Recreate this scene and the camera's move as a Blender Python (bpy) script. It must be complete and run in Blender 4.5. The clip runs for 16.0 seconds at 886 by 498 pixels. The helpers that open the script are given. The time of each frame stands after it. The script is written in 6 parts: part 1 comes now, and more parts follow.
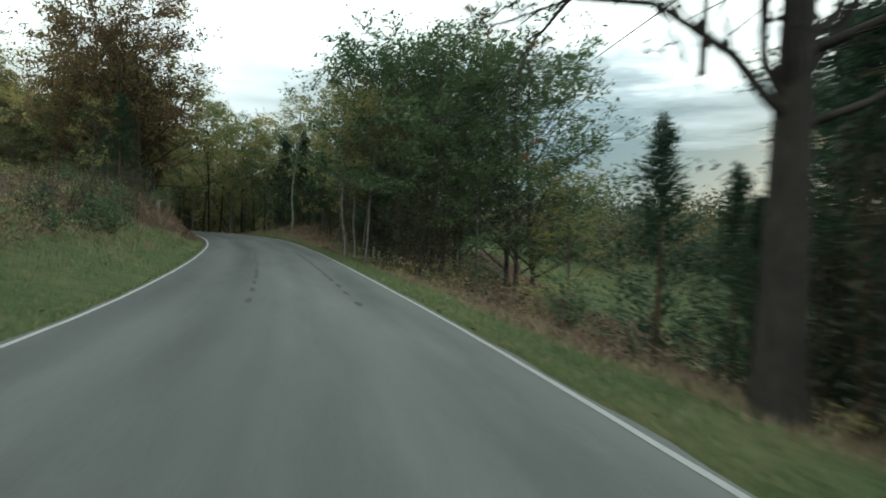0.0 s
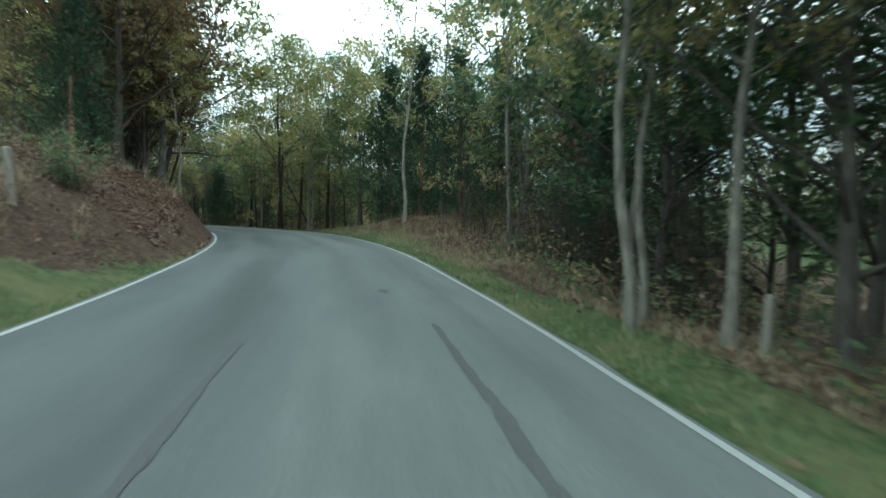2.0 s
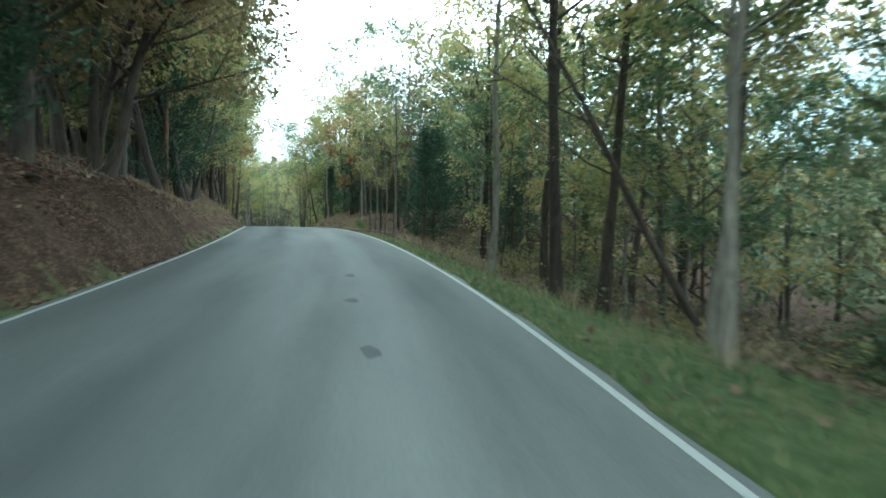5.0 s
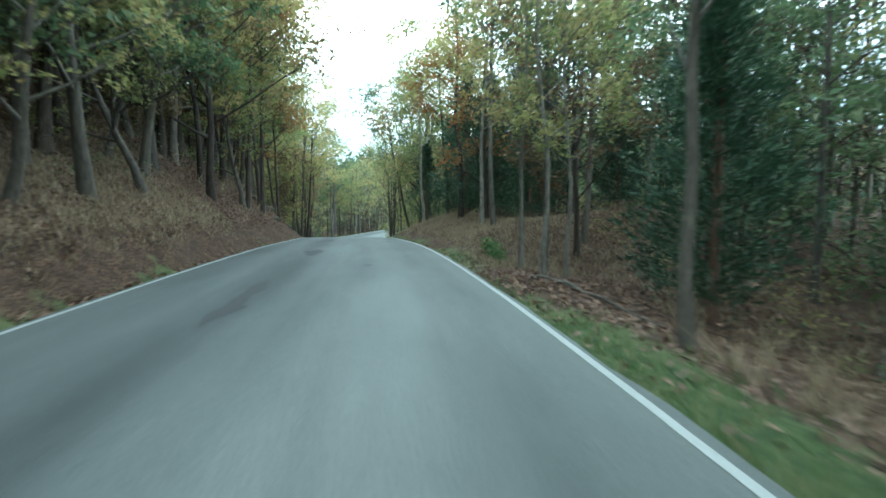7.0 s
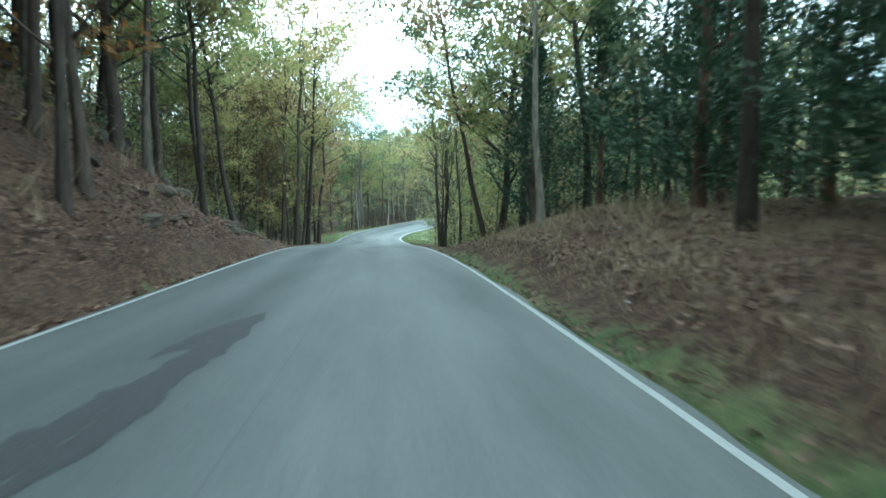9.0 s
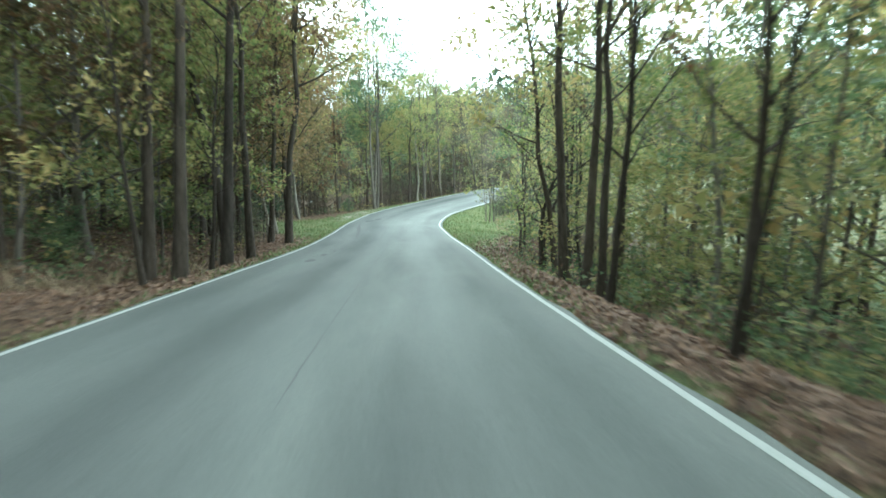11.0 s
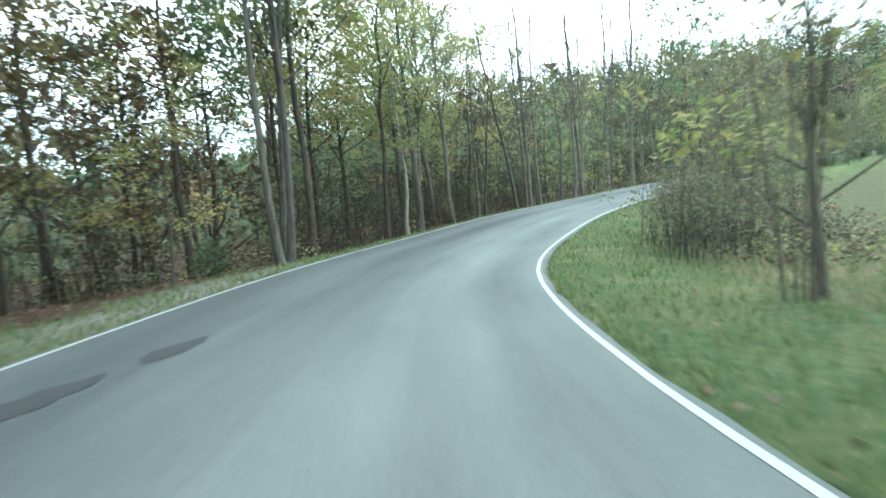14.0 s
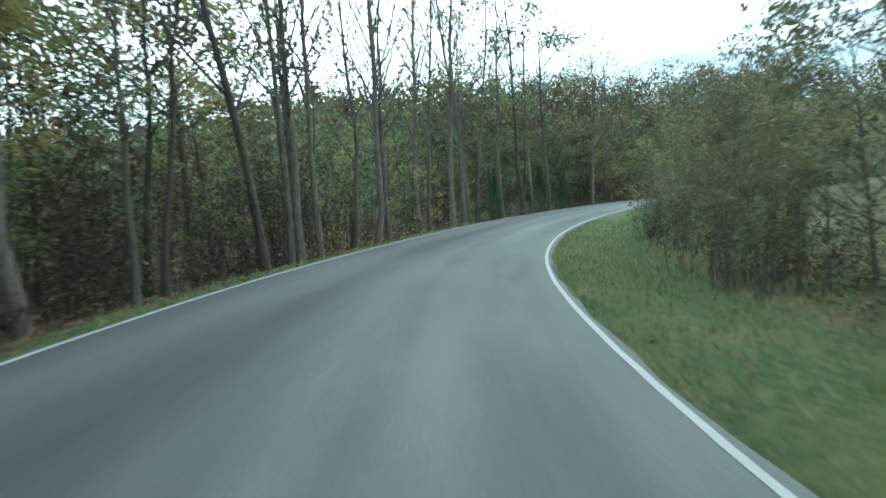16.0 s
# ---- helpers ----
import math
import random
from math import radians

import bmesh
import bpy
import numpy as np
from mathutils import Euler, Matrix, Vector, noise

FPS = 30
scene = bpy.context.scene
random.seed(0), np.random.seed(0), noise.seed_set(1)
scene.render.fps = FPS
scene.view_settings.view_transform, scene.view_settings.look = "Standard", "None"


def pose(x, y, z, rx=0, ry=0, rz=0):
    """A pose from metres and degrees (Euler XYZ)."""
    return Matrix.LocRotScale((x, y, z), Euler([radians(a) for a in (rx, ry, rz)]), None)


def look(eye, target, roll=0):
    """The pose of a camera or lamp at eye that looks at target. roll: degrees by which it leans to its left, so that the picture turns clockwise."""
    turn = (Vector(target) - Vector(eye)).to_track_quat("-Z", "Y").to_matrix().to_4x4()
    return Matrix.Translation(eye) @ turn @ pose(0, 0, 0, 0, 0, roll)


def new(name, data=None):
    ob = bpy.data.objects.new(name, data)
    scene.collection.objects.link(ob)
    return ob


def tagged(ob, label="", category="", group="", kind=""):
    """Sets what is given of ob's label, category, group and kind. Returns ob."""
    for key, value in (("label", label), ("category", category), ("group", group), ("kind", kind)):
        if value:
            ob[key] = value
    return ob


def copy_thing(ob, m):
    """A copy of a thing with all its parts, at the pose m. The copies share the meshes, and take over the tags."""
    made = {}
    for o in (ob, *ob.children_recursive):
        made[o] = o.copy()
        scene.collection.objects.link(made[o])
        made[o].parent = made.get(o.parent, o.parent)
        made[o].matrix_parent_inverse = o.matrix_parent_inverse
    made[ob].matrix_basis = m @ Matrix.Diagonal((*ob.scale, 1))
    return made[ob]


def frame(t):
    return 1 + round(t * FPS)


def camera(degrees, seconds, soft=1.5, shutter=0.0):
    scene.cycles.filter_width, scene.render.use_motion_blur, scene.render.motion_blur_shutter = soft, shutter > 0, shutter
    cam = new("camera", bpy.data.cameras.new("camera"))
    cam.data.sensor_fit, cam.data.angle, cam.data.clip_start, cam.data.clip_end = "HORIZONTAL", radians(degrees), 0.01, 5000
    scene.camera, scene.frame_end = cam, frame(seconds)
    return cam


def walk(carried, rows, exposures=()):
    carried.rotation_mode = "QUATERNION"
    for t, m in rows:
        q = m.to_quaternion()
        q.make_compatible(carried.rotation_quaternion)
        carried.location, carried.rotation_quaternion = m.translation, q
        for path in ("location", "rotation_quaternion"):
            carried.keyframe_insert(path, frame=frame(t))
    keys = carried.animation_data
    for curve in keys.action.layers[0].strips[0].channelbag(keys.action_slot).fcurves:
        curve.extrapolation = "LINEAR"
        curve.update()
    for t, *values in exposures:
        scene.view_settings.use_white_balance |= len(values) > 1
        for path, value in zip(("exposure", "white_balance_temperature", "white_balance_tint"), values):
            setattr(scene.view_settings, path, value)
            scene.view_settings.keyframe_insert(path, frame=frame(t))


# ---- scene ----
PI = math.pi
WIDTH = 5.71          # between the two white lines
HALF = WIDTH / 2
CROWN = 0.004

cam = camera(69.1, 16.0, soft=1.6, shutter=0.35)
PATH = [
    (0.0, (0.336, -0.103, -0.381), (2.006, 9.756, -0.509), 1.96),
    (0.5, (0.285, 6.671, -0.409), (1.237, 16.625, -0.557), 1.98),
    (1.0, (-0.324, 13.869, -0.341), (0.003, 23.862, -0.544), 2.00),
    (1.5, (-0.933, 20.478, -0.194), (-0.914, 30.475, -0.420), 1.55),
    (2.0, (-1.647, 26.757, -0.066), (-1.579, 36.752, -0.383), 1.04),
    (2.5, (-2.478, 33.184, 0.125), (-2.790, 43.173, -0.222), 0.90),
    (3.0, (-3.518, 39.235, 0.296), (-4.299, 49.200, -0.016), 1.46),
    (3.5, (-4.505, 45.341, 0.546), (-5.987, 55.224, 0.186), 1.77),
    (4.0, (-5.945, 51.234, 0.785), (-8.448, 60.907, 0.371), 2.07),
    (4.5, (-8.032, 56.967, 0.932), (-11.350, 66.387, 0.417), 1.69),
    (5.0, (-10.529, 62.001, 1.008), (-14.345, 71.227, 0.428), 1.55),
    (5.5, (-13.189, 66.842, 1.073), (-17.418, 75.884, 0.482), 1.28),
    (6.0, (-16.318, 71.986, 1.132), (-20.912, 80.847, 0.515), 1.01),
    (6.5, (-19.586, 77.037, 1.183), (-24.513, 85.715, 0.530), 0.74),
    (7.0, (-22.734, 81.577, 1.217), (-27.916, 90.101, 0.513), 0.47),
    (7.5, (-26.433, 86.708, 1.218), (-31.839, 95.085, 0.438), 0.20),
    (8.0, (-30.263, 91.712, 1.202), (-35.816, 99.989, 0.392), -0.17),
    (8.5, (-34.021, 96.318, 1.115), (-39.592, 104.578, 0.251), -0.10),
    (9.0, (-38.226, 101.559, 0.945), (-43.863, 109.764, -0.004), 0.48),
    (9.5, (-42.200, 106.421, 0.723), (-48.000, 114.503, -0.293), 0.39),
    (10.0, (-46.372, 111.426, 0.501), (-52.328, 119.379, -0.627), 0.29),
    (10.5, (-50.289, 115.984, 0.230), (-56.291, 123.883, -1.028), 0.20),
    (11.0, (-54.923, 121.242, -0.160), (-60.851, 129.175, -1.549), 0.11),
    (11.5, (-58.986, 125.917, -0.587), (-64.891, 133.863, -2.000), 0.02),
    (12.0, (-62.848, 130.493, -1.142), (-68.790, 138.406, -2.584), -0.05),
    (12.5, (-66.862, 135.320, -1.715), (-72.861, 143.217, -2.996), 0.25),
    (13.0, (-70.972, 140.385, -2.204), (-76.996, 148.302, -3.224), -1.11),
    (13.5, (-74.870, 145.223, -2.596), (-80.877, 153.181, -3.362), -2.58),
    (14.0, (-78.674, 150.031, -2.928), (-84.438, 158.166, -3.697), -3.85),
    (14.5, (-82.670, 155.013, -3.006), (-87.561, 163.705, -3.736), -3.05),
    (15.0, (-85.561, 160.032, -3.190), (-89.702, 169.121, -3.681), -3.89),
    (15.5, (-88.239, 165.713, -3.061), (-91.250, 175.239, -3.503), -2.21),
    (16.0, (-90.168, 171.399, -3.006), (-92.501, 181.118, -3.328), -2.34),
]
walk(cam, [(t, look(eye, target, roll)) for t, eye, target, roll in PATH],
     exposures=[(t, e, k, g) for t, e, k, g in ((0, -.7, 5950, -3), (.5, -.5, 5850, -5), (1.5, .02, 5450, -8), (2.5, .4, 5250, -9), (3.5, .93, 5200, -9), (5, 1.2, 5150, -9), (7.5, 1.42, 4950, -10), (8.5, 1.6, 4900, -9), (9, 1.46, 4900, -9),
                                               (11.5, 1.63, 5450, -9), (12.5, 1.5, 5400, -5), (13, 1.46, 5300, -2), (14, 1.22, 5250, -6), (15, .62, 5200, -11), (16, .27, 5200, -8))])

# ---- light: dusk under a bright, broken overcast ----
SUN_AZ, SUN_EL = radians(43), radians(7)      # clockwise from +y


def make_world():
    w = bpy.data.worlds.new("dusk_sky")
    w.use_nodes = True
    scene.world = w
    nt = w.node_tree
    nt.nodes.clear()
    N, L = nt.nodes.new, nt.links.new
    out, bg = N("ShaderNodeOutputWorld"), N("ShaderNodeBackground")
    sky = N("ShaderNodeTexSky")
    sky.sky_type, sky.sun_disc = "NISHITA", False
    sky.sun_elevation, sky.sun_rotation = SUN_EL, SUN_AZ
    tc = N("ShaderNodeTexCoord")
    sep = N("ShaderNodeSeparateXYZ")
    L(tc.outputs["Generated"], sep.inputs[0])
    # long flat cloud bands: stretched noise over the direction
    mp = N("ShaderNodeMapping")
    mp.inputs["Scale"].default_value = (1.6, 1.6, 11.0)
    L(tc.outputs["Generated"], mp.inputs[0])
    no = N("ShaderNodeTexNoise")
    no.inputs["Scale"].default_value, no.inputs["Detail"].default_value, no.inputs["Roughness"].default_value = 1.7, 5.0, 0.55
    L(mp.outputs[0], no.inputs[0])
    # height of the sight line lifted by the noise: low = slate cloud, high = white cloud
    ma = N("ShaderNodeMath")
    ma.operation = "MULTIPLY_ADD"
    L(no.outputs[0], ma.inputs[0])
    ma.inputs[1].default_value = 0.30
    L(sep.outputs[2], ma.inputs[2])
    ramp = N("ShaderNodeValToRGB")
    cr = ramp.color_ramp
    cr.elements[0].position, cr.elements[0].color = 0.13, (0.52, 0.59, 0.62, 1)
    cr.elements[1].position, cr.elements[1].color = 0.43, (2.9, 2.9, 2.8, 1)
    for p, c in ((0.19, (0.40, 0.52, 0.58, 1)), (0.33, (0.34, 0.49, 0.57, 1)), (0.375, (0.95, 1.08, 1.15, 1))):
        e = cr.elements.new(p)
        e.color = c
    L(ma.outputs[0], ramp.inputs[0])
    mix = N("ShaderNodeMix")
    mix.data_type = "RGBA"
    mix.blend_type = "ADD"
    mix.inputs[0].default_value = 0.015
    # away from the west the cloud is thin and pale right down to the hills
    pale = N("ShaderNodeValToRGB")
    pc = pale.color_ramp
    pc.elements[0].position, pc.elements[0].color = 0.14, (1.15, 1.12, 1.05, 1)
    pc.elements[1].position, pc.elements[1].color = 0.42, (2.9, 2.9, 2.8, 1)
    pc.elements.new(0.22).color = (0.95, 1.05, 1.1, 1)
    pc.elements.new(0.30).color = (1.7, 1.72, 1.68, 1)
    L(ma.outputs[0], pale.inputs[0])
    wd = N("ShaderNodeVectorMath")
    wd.operation = "DOT_PRODUCT"
    L(tc.outputs["Generated"], wd.inputs[0])
    wd.inputs[1].default_value = (math.sin(SUN_AZ), math.cos(SUN_AZ), 0)
    west = N("ShaderNodeMapRange")
    west.interpolation_type = "SMOOTHSTEP"
    west.inputs["From Min"].default_value, west.inputs["From Max"].default_value = 0.5, 0.9
    L(wd.outputs["Value"], west.inputs["Value"])
    cover = N("ShaderNodeMix")
    cover.data_type = "RGBA"
    L(west.outputs[0], cover.inputs[0])
    L(pale.outputs[0], cover.inputs[6])
    L(ramp.outputs[0], cover.inputs[7])
    L(cover.outputs[2], mix.inputs[6])
    L(sky.outputs[0], mix.inputs[7])
    # the after-glow low in the west
    dot = N("ShaderNodeVectorMath")
    dot.operation = "DOT_PRODUCT"
    L(tc.outputs["Generated"], dot.inputs[0])
    dot.inputs[1].default_value = (math.sin(SUN_AZ) * 0.998, math.cos(SUN_AZ) * 0.998, 0.06)
    near = N("ShaderNodeMapRange")
    near.interpolation_type = "SMOOTHSTEP"
    near.inputs["From Min"].default_value, near.inputs["From Max"].default_value = 0.985, 1.0
    L(dot.outputs["Value"], near.inputs["Value"])
    slit = N("ShaderNodeValToRGB")
    for e, (p, v) in zip((slit.color_ramp.elements[0], slit.color_ramp.elements[1], slit.color_ramp.elements.new(0.5), slit.color_ramp.elements.new(0.52)),
                         ((0.545, 0), (0.578, 0), (0.556, 1), (0.566, 1))):
        e.position, e.color = p, (v, v, v, 1)
    L(no.outputs[0], slit.inputs[0])
    both = N("ShaderNodeMath")
    both.operation = "MULTIPLY"
    L(near.outputs[0], both.inputs[0])
    L(slit.outputs[0], both.inputs[1])
    glow = N("ShaderNodeMix")
    glow.data_type = "RGBA"
    L(both.outputs[0], glow.inputs[0])
    L(mix.outputs[2], glow.inputs[6])
    glow.inputs[7].default_value = (1.7, 1.2, 0.68, 1)
    L(glow.outputs[2], bg.inputs[0])
    bg.inputs[1].default_value = 1.0
    L(bg.outputs[0], out.inputs[0])


make_world()
sun = new("sun", bpy.data.lights.new("sun", "SUN"))
sun.data.energy, sun.data.angle, sun.data.color = 0.6, radians(25), (1.0, 0.86, 0.7)
sun.matrix_world = look((0, 0, 0), (-math.sin(SUN_AZ), -math.cos(SUN_AZ), -math.tan(radians(12))))


# ---- materials ----
def material(name, rough=0.8, spec=0.3):
    m = bpy.data.materials.new(name)
    m.use_nodes = True
    nt = m.node_tree
    b = nt.nodes["Principled BSDF"]
    b.inputs["Roughness"].default_value = rough
    b.inputs["Specular IOR Level"].default_value = spec
    return m, nt, b


def noise_node(nt, scale, detail=4.0, rough=0.55, coord=None, stretch=None):
    N, L = nt.nodes.new, nt.links.new
    n = N("ShaderNodeTexNoise")
    n.inputs["Scale"].default_value, n.inputs["Detail"].default_value, n.inputs["Roughness"].default_value = scale, detail, rough
    if coord is None:
        coord = N("ShaderNodeTexCoord").outputs["Object"]
    if stretch:
        mp = N("ShaderNodeMapping")
        mp.inputs["Scale"].default_value = stretch
        L(coord, mp.inputs[0])
        coord = mp.outputs[0]
    L(coord, n.inputs[0])
    return n.outputs[0]


def ramp_node(nt, value, stops):
    r = nt.nodes.new("ShaderNodeValToRGB")
    nt.links.new(value, r.inputs[0])
    e = r.color_ramp.elements
    while len(e) < len(stops):
        e.new(0.5)
    for el, (p, c) in zip(e, stops):
        el.position, el.color = p, (*c, 1)
    return r.outputs[0]


def mix_node(nt, fac, a, b, mode="MIX"):
    m = nt.nodes.new("ShaderNodeMix")
    m.data_type, m.blend_type = "RGBA", mode
    for v, i in ((fac, 0), (a, 6), (b, 7)):
        if hasattr(v, "is_linked"):
            nt.links.new(v, m.inputs[i])
        else:
            m.inputs[i].default_value = v if i == 0 else (*v, 1)
    return m.outputs[2]


def bump_node(nt, b, height, strength, dist):
    u = nt.nodes.new("ShaderNodeBump")
    u.inputs["Strength"].default_value, u.inputs["Distance"].default_value = strength, dist
    nt.links.new(height, u.inputs["Height"])
    nt.links.new(u.outputs[0], b.inputs["Normal"])


def math_node(nt, op, a, b=None, c=None):
    m = nt.nodes.new("ShaderNodeMath")
    m.operation = op
    for i, v in enumerate((a, b, c)):
        if v is None:
            continue
        if hasattr(v, "is_linked"):
            nt.links.new(v, m.inputs[i])
        else:
            m.inputs[i].default_value = v
    return m.outputs[0]


def make_asphalt():
    m, nt, b = material("worn_asphalt", 0.82, 0.18)
    uv = nt.nodes.new("ShaderNodeUVMap").outputs[0]          # u: metres across, v: metres along
    sep = nt.nodes.new("ShaderNodeSeparateXYZ")
    nt.links.new(uv, sep.inputs[0])
    fine = noise_node(nt, 160.0, 3, 0.7)
    grain = noise_node(nt, 38.0, 4, 0.7)
    broad = noise_node(nt, 0.35, 4, 0.6, uv, (1.6, 0.25, 1))
    # wheel tracks polished a little lighter, along the road
    wob = math_node(nt, "MULTIPLY_ADD", noise_node(nt, 0.12, 2, 0.5, uv, (0, 1, 1)), 0.5, sep.outputs[0])
    track = math_node(nt, "COSINE", math_node(nt, "MULTIPLY", wob, 4.1))
    base = ramp_node(nt, broad, ((0.3, (0.048, 0.054, 0.051)), (0.52, (0.076, 0.082, 0.078)), (0.75, (0.110, 0.116, 0.110))))
    base = mix_node(nt, math_node(nt, "MULTIPLY_ADD", track, 0.09, 0.12), base, (0.122, 0.129, 0.122))
    # the woods' shade over the far lane, put into the colour
    lane_shade = ramp_node(nt, math_node(nt, "MULTIPLY_ADD", wob, 0.25, 0.42), ((0.30, (0.73, 0.74, 0.74)), (0.46, (0.84, 0.85, 0.85)), (0.54, (1.04, 1.04, 1.03))))
    base = mix_node(nt, 1.0, base, lane_shade, "MULTIPLY")
    streak = noise_node(nt, 1.0, 3, 0.55, uv, (1.3, 0.045, 1))
    base = mix_node(nt, 0.32, base, ramp_node(nt, streak, ((0.36, (0.70, 0.70, 0.70)), (0.5, (1.0, 1.0, 1.0)), (0.66, (1.28, 1.28, 1.27)))), "MULTIPLY")
    base = mix_node(nt, 0.45, base, ramp_node(nt, grain, ((0.3, (0.45, 0.45, 0.45)), (0.7, (1.35, 1.35, 1.35)))), "MULTIPLY")
    base = mix_node(nt, 0.5, base, ramp_node(nt, fine, ((0.3, (0.5, 0.5, 0.5)), (0.7, (1.4, 1.4, 1.4)))), "MULTIPLY")
    nt.links.new(base, b.inputs["Base Color"])
    nt.links.new(math_node(nt, "MULTIPLY_ADD", track, -0.05, 0.80), b.inputs["Roughness"])
    bump_node(nt, b, fine, 0.35, 0.006)
    return m


def make_line_paint():
    m, nt, b = material("worn_white_paint", 0.6, 0.4)
    wear = noise_node(nt, 22.0, 5, 0.7)
    nt.links.new(ramp_node(nt, wear, ((0.32, (0.13, 0.14, 0.13)), (0.44, (0.205, 0.213, 0.202)), (0.7, (0.245, 0.253, 0.242)))), b.inputs["Base Color"])
    bump_node(nt, b, noise_node(nt, 120.0), 0.3, 0.004)
    return m


def make_tar(name, dark=0.035):
    m, nt, b = material(name, 0.85, 0.2)
    nt.links.new(ramp_node(nt, noise_node(nt, 60.0, 4, 0.7), ((0.3, (dark * 0.7,) * 3), (0.7, (dark * 1.9, dark * 1.95, dark * 1.9)))), b.inputs["Base Color"])
    bump_node(nt, b, noise_node(nt, 140.0), 0.3, 0.005)
    return m


def make_ground():
    """Grass, leaf litter and bare soil, by a mask that the terrain carries."""
    m, nt, b = material("verge_and_woodland_floor", 0.95, 0.1)
    col = nt.nodes.new("ShaderNodeVertexColor")
    col.layer_name = "cover"
    sep = nt.nodes.new("ShaderNodeSeparateColor")
    nt.links.new(col.outputs[0], sep.inputs[0])
    n1, n2, n3 = noise_node(nt, 0.5, 5, 0.6), noise_node(nt, 5.0, 5, 0.65), noise_node(nt, 26.0, 4, 0.7)
    grass = ramp_node(nt, n2, ((0.28, (0.034, 0.054, 0.022)), (0.5, (0.066, 0.094, 0.037)), (0.74, (0.118, 0.128, 0.060))))
    grass = mix_node(nt, ramp_node(nt, n1, ((0.45, (0, 0, 0)), (0.7, (0.6, 0.6, 0.6)))), grass, (0.17, 0.15, 0.075))
    litter = ramp_node(nt, n3, ((0.34, (0.013, 0.009, 0.007)), (0.46, (0.048, 0.031, 0.022)), (0.56, (0.098, 0.064, 0.044)), (0.70, (0.18, 0.130, 0.092))))
    litter = mix_node(nt, 0.8, litter, ramp_node(nt, n2, ((0.36, (0.45, 0.42, 0.42)), (0.5, (1.0, 0.95, 0.92)), (0.64, (1.5, 1.42, 1.3)))), "MULTIPLY")
    litter = mix_node(nt, ramp_node(nt, n1, ((0.4, (0, 0, 0)), (0.7, (0.45, 0.45, 0.45)))), litter, (0.078, 0.059, 0.041))
    forest = ramp_node(nt, noise_node(nt, 0.05, 6, 0.7), ((0.3, (0.030, 0.050, 0.026)), (0.5, (0.060, 0.080, 0.035)), (0.7, (0.110, 0.095, 0.045))))
    grass = mix_node(nt, math_node(nt, "MULTIPLY", col.outputs[1], 0.85), grass, ramp_node(nt, n2, ((0.3, (0.046, 0.047, 0.023)), (0.7, (0.085, 0.078, 0.041)))))
    mask = math_node(nt, "MULTIPLY_ADD", math_node(nt, "SUBTRACT", n2, 0.5), 0.9, sep.outputs[0])
    mask = ramp_node(nt, mask, ((0.42, (0, 0, 0)), (0.58, (1, 1, 1))))
    base = mix_node(nt, mask, litter, grass)
    base = mix_node(nt, sep.outputs[1], base, forest)
    base = mix_node(nt, sep.outputs[2], base, ramp_node(nt, n3, ((0.3, (0.12, 0.11, 0.095)), (0.7, (0.27, 0.25, 0.22)))))
    nt.links.new(base, b.inputs["Base Color"])
    bump_node(nt, b, n3, 1.0, 0.09)
    return m


def make_bark(name, dark, light, stretch=(1, 1, 0.18)):
    m, nt, b = material(name, 0.92, 0.15)
    coord = nt.nodes.new("ShaderNodeTexCoord").outputs["Object"]
    n = noise_node(nt, 16.0, 6, 0.7, coord, stretch)
    big = noise_node(nt, 1.7, 3, 0.6, coord)
    base = ramp_node(nt, n, ((0.32, dark), (0.68, light)))
    base = mix_node(nt, ramp_node(nt, big, ((0.5, (0, 0, 0)), (0.72, (0.55, 0.55, 0.55)))), base, (light[0] * 1.25, light[1] * 1.3, light[2] * 1.2))
    info = nt.nodes.new("ShaderNodeObjectInfo")
    base = mix_node(nt, 1.0, base, ramp_node(nt, info.outputs["Random"], ((0.0, (0.7, 0.7, 0.7)), (1.0, (1.25, 1.22, 1.15)))), "MULTIPLY")
    nt.links.new(base, b.inputs["Base Color"])
    bump_node(nt, b, n, 0.8, 0.03)
    return m


def make_leaf(name, colours, glow=0.42):
    """A leaf: colours differ from leaf to leaf and from tree to tree, and some light comes through."""
    m, nt, b = material(name, 0.62, 0.25)
    geo = nt.nodes.new("ShaderNodeNewGeometry")
    info = nt.nodes.new("ShaderNodeObjectInfo")
    n = len(colours) - 1
    stops = tuple((0.08 + 0.84 * i / n, c) for i, c in enumerate(colours))
    mixv = math_node(nt, "MULTIPLY_ADD", info.outputs["Random"], 0.45, math_node(nt, "MULTIPLY", geo.outputs["Random Per Island"], 0.55))
    base = ramp_node(nt, mixv, stops)
    nt.links.new(base, b.inputs["Base Color"])
    tr = nt.nodes.new("ShaderNodeBsdfTranslucent")
    nt.links.new(base, tr.inputs[0])
    ms = nt.nodes.new("ShaderNodeMixShader")
    ms.inputs[0].default_value = glow
    out = nt.nodes["Material Output"]
    nt.links.new(b.outputs[0], ms.inputs[1])
    nt.links.new(tr.outputs[0], ms.inputs[2])
    nt.links.new(ms.outputs[0], out.inputs[0])
    return m


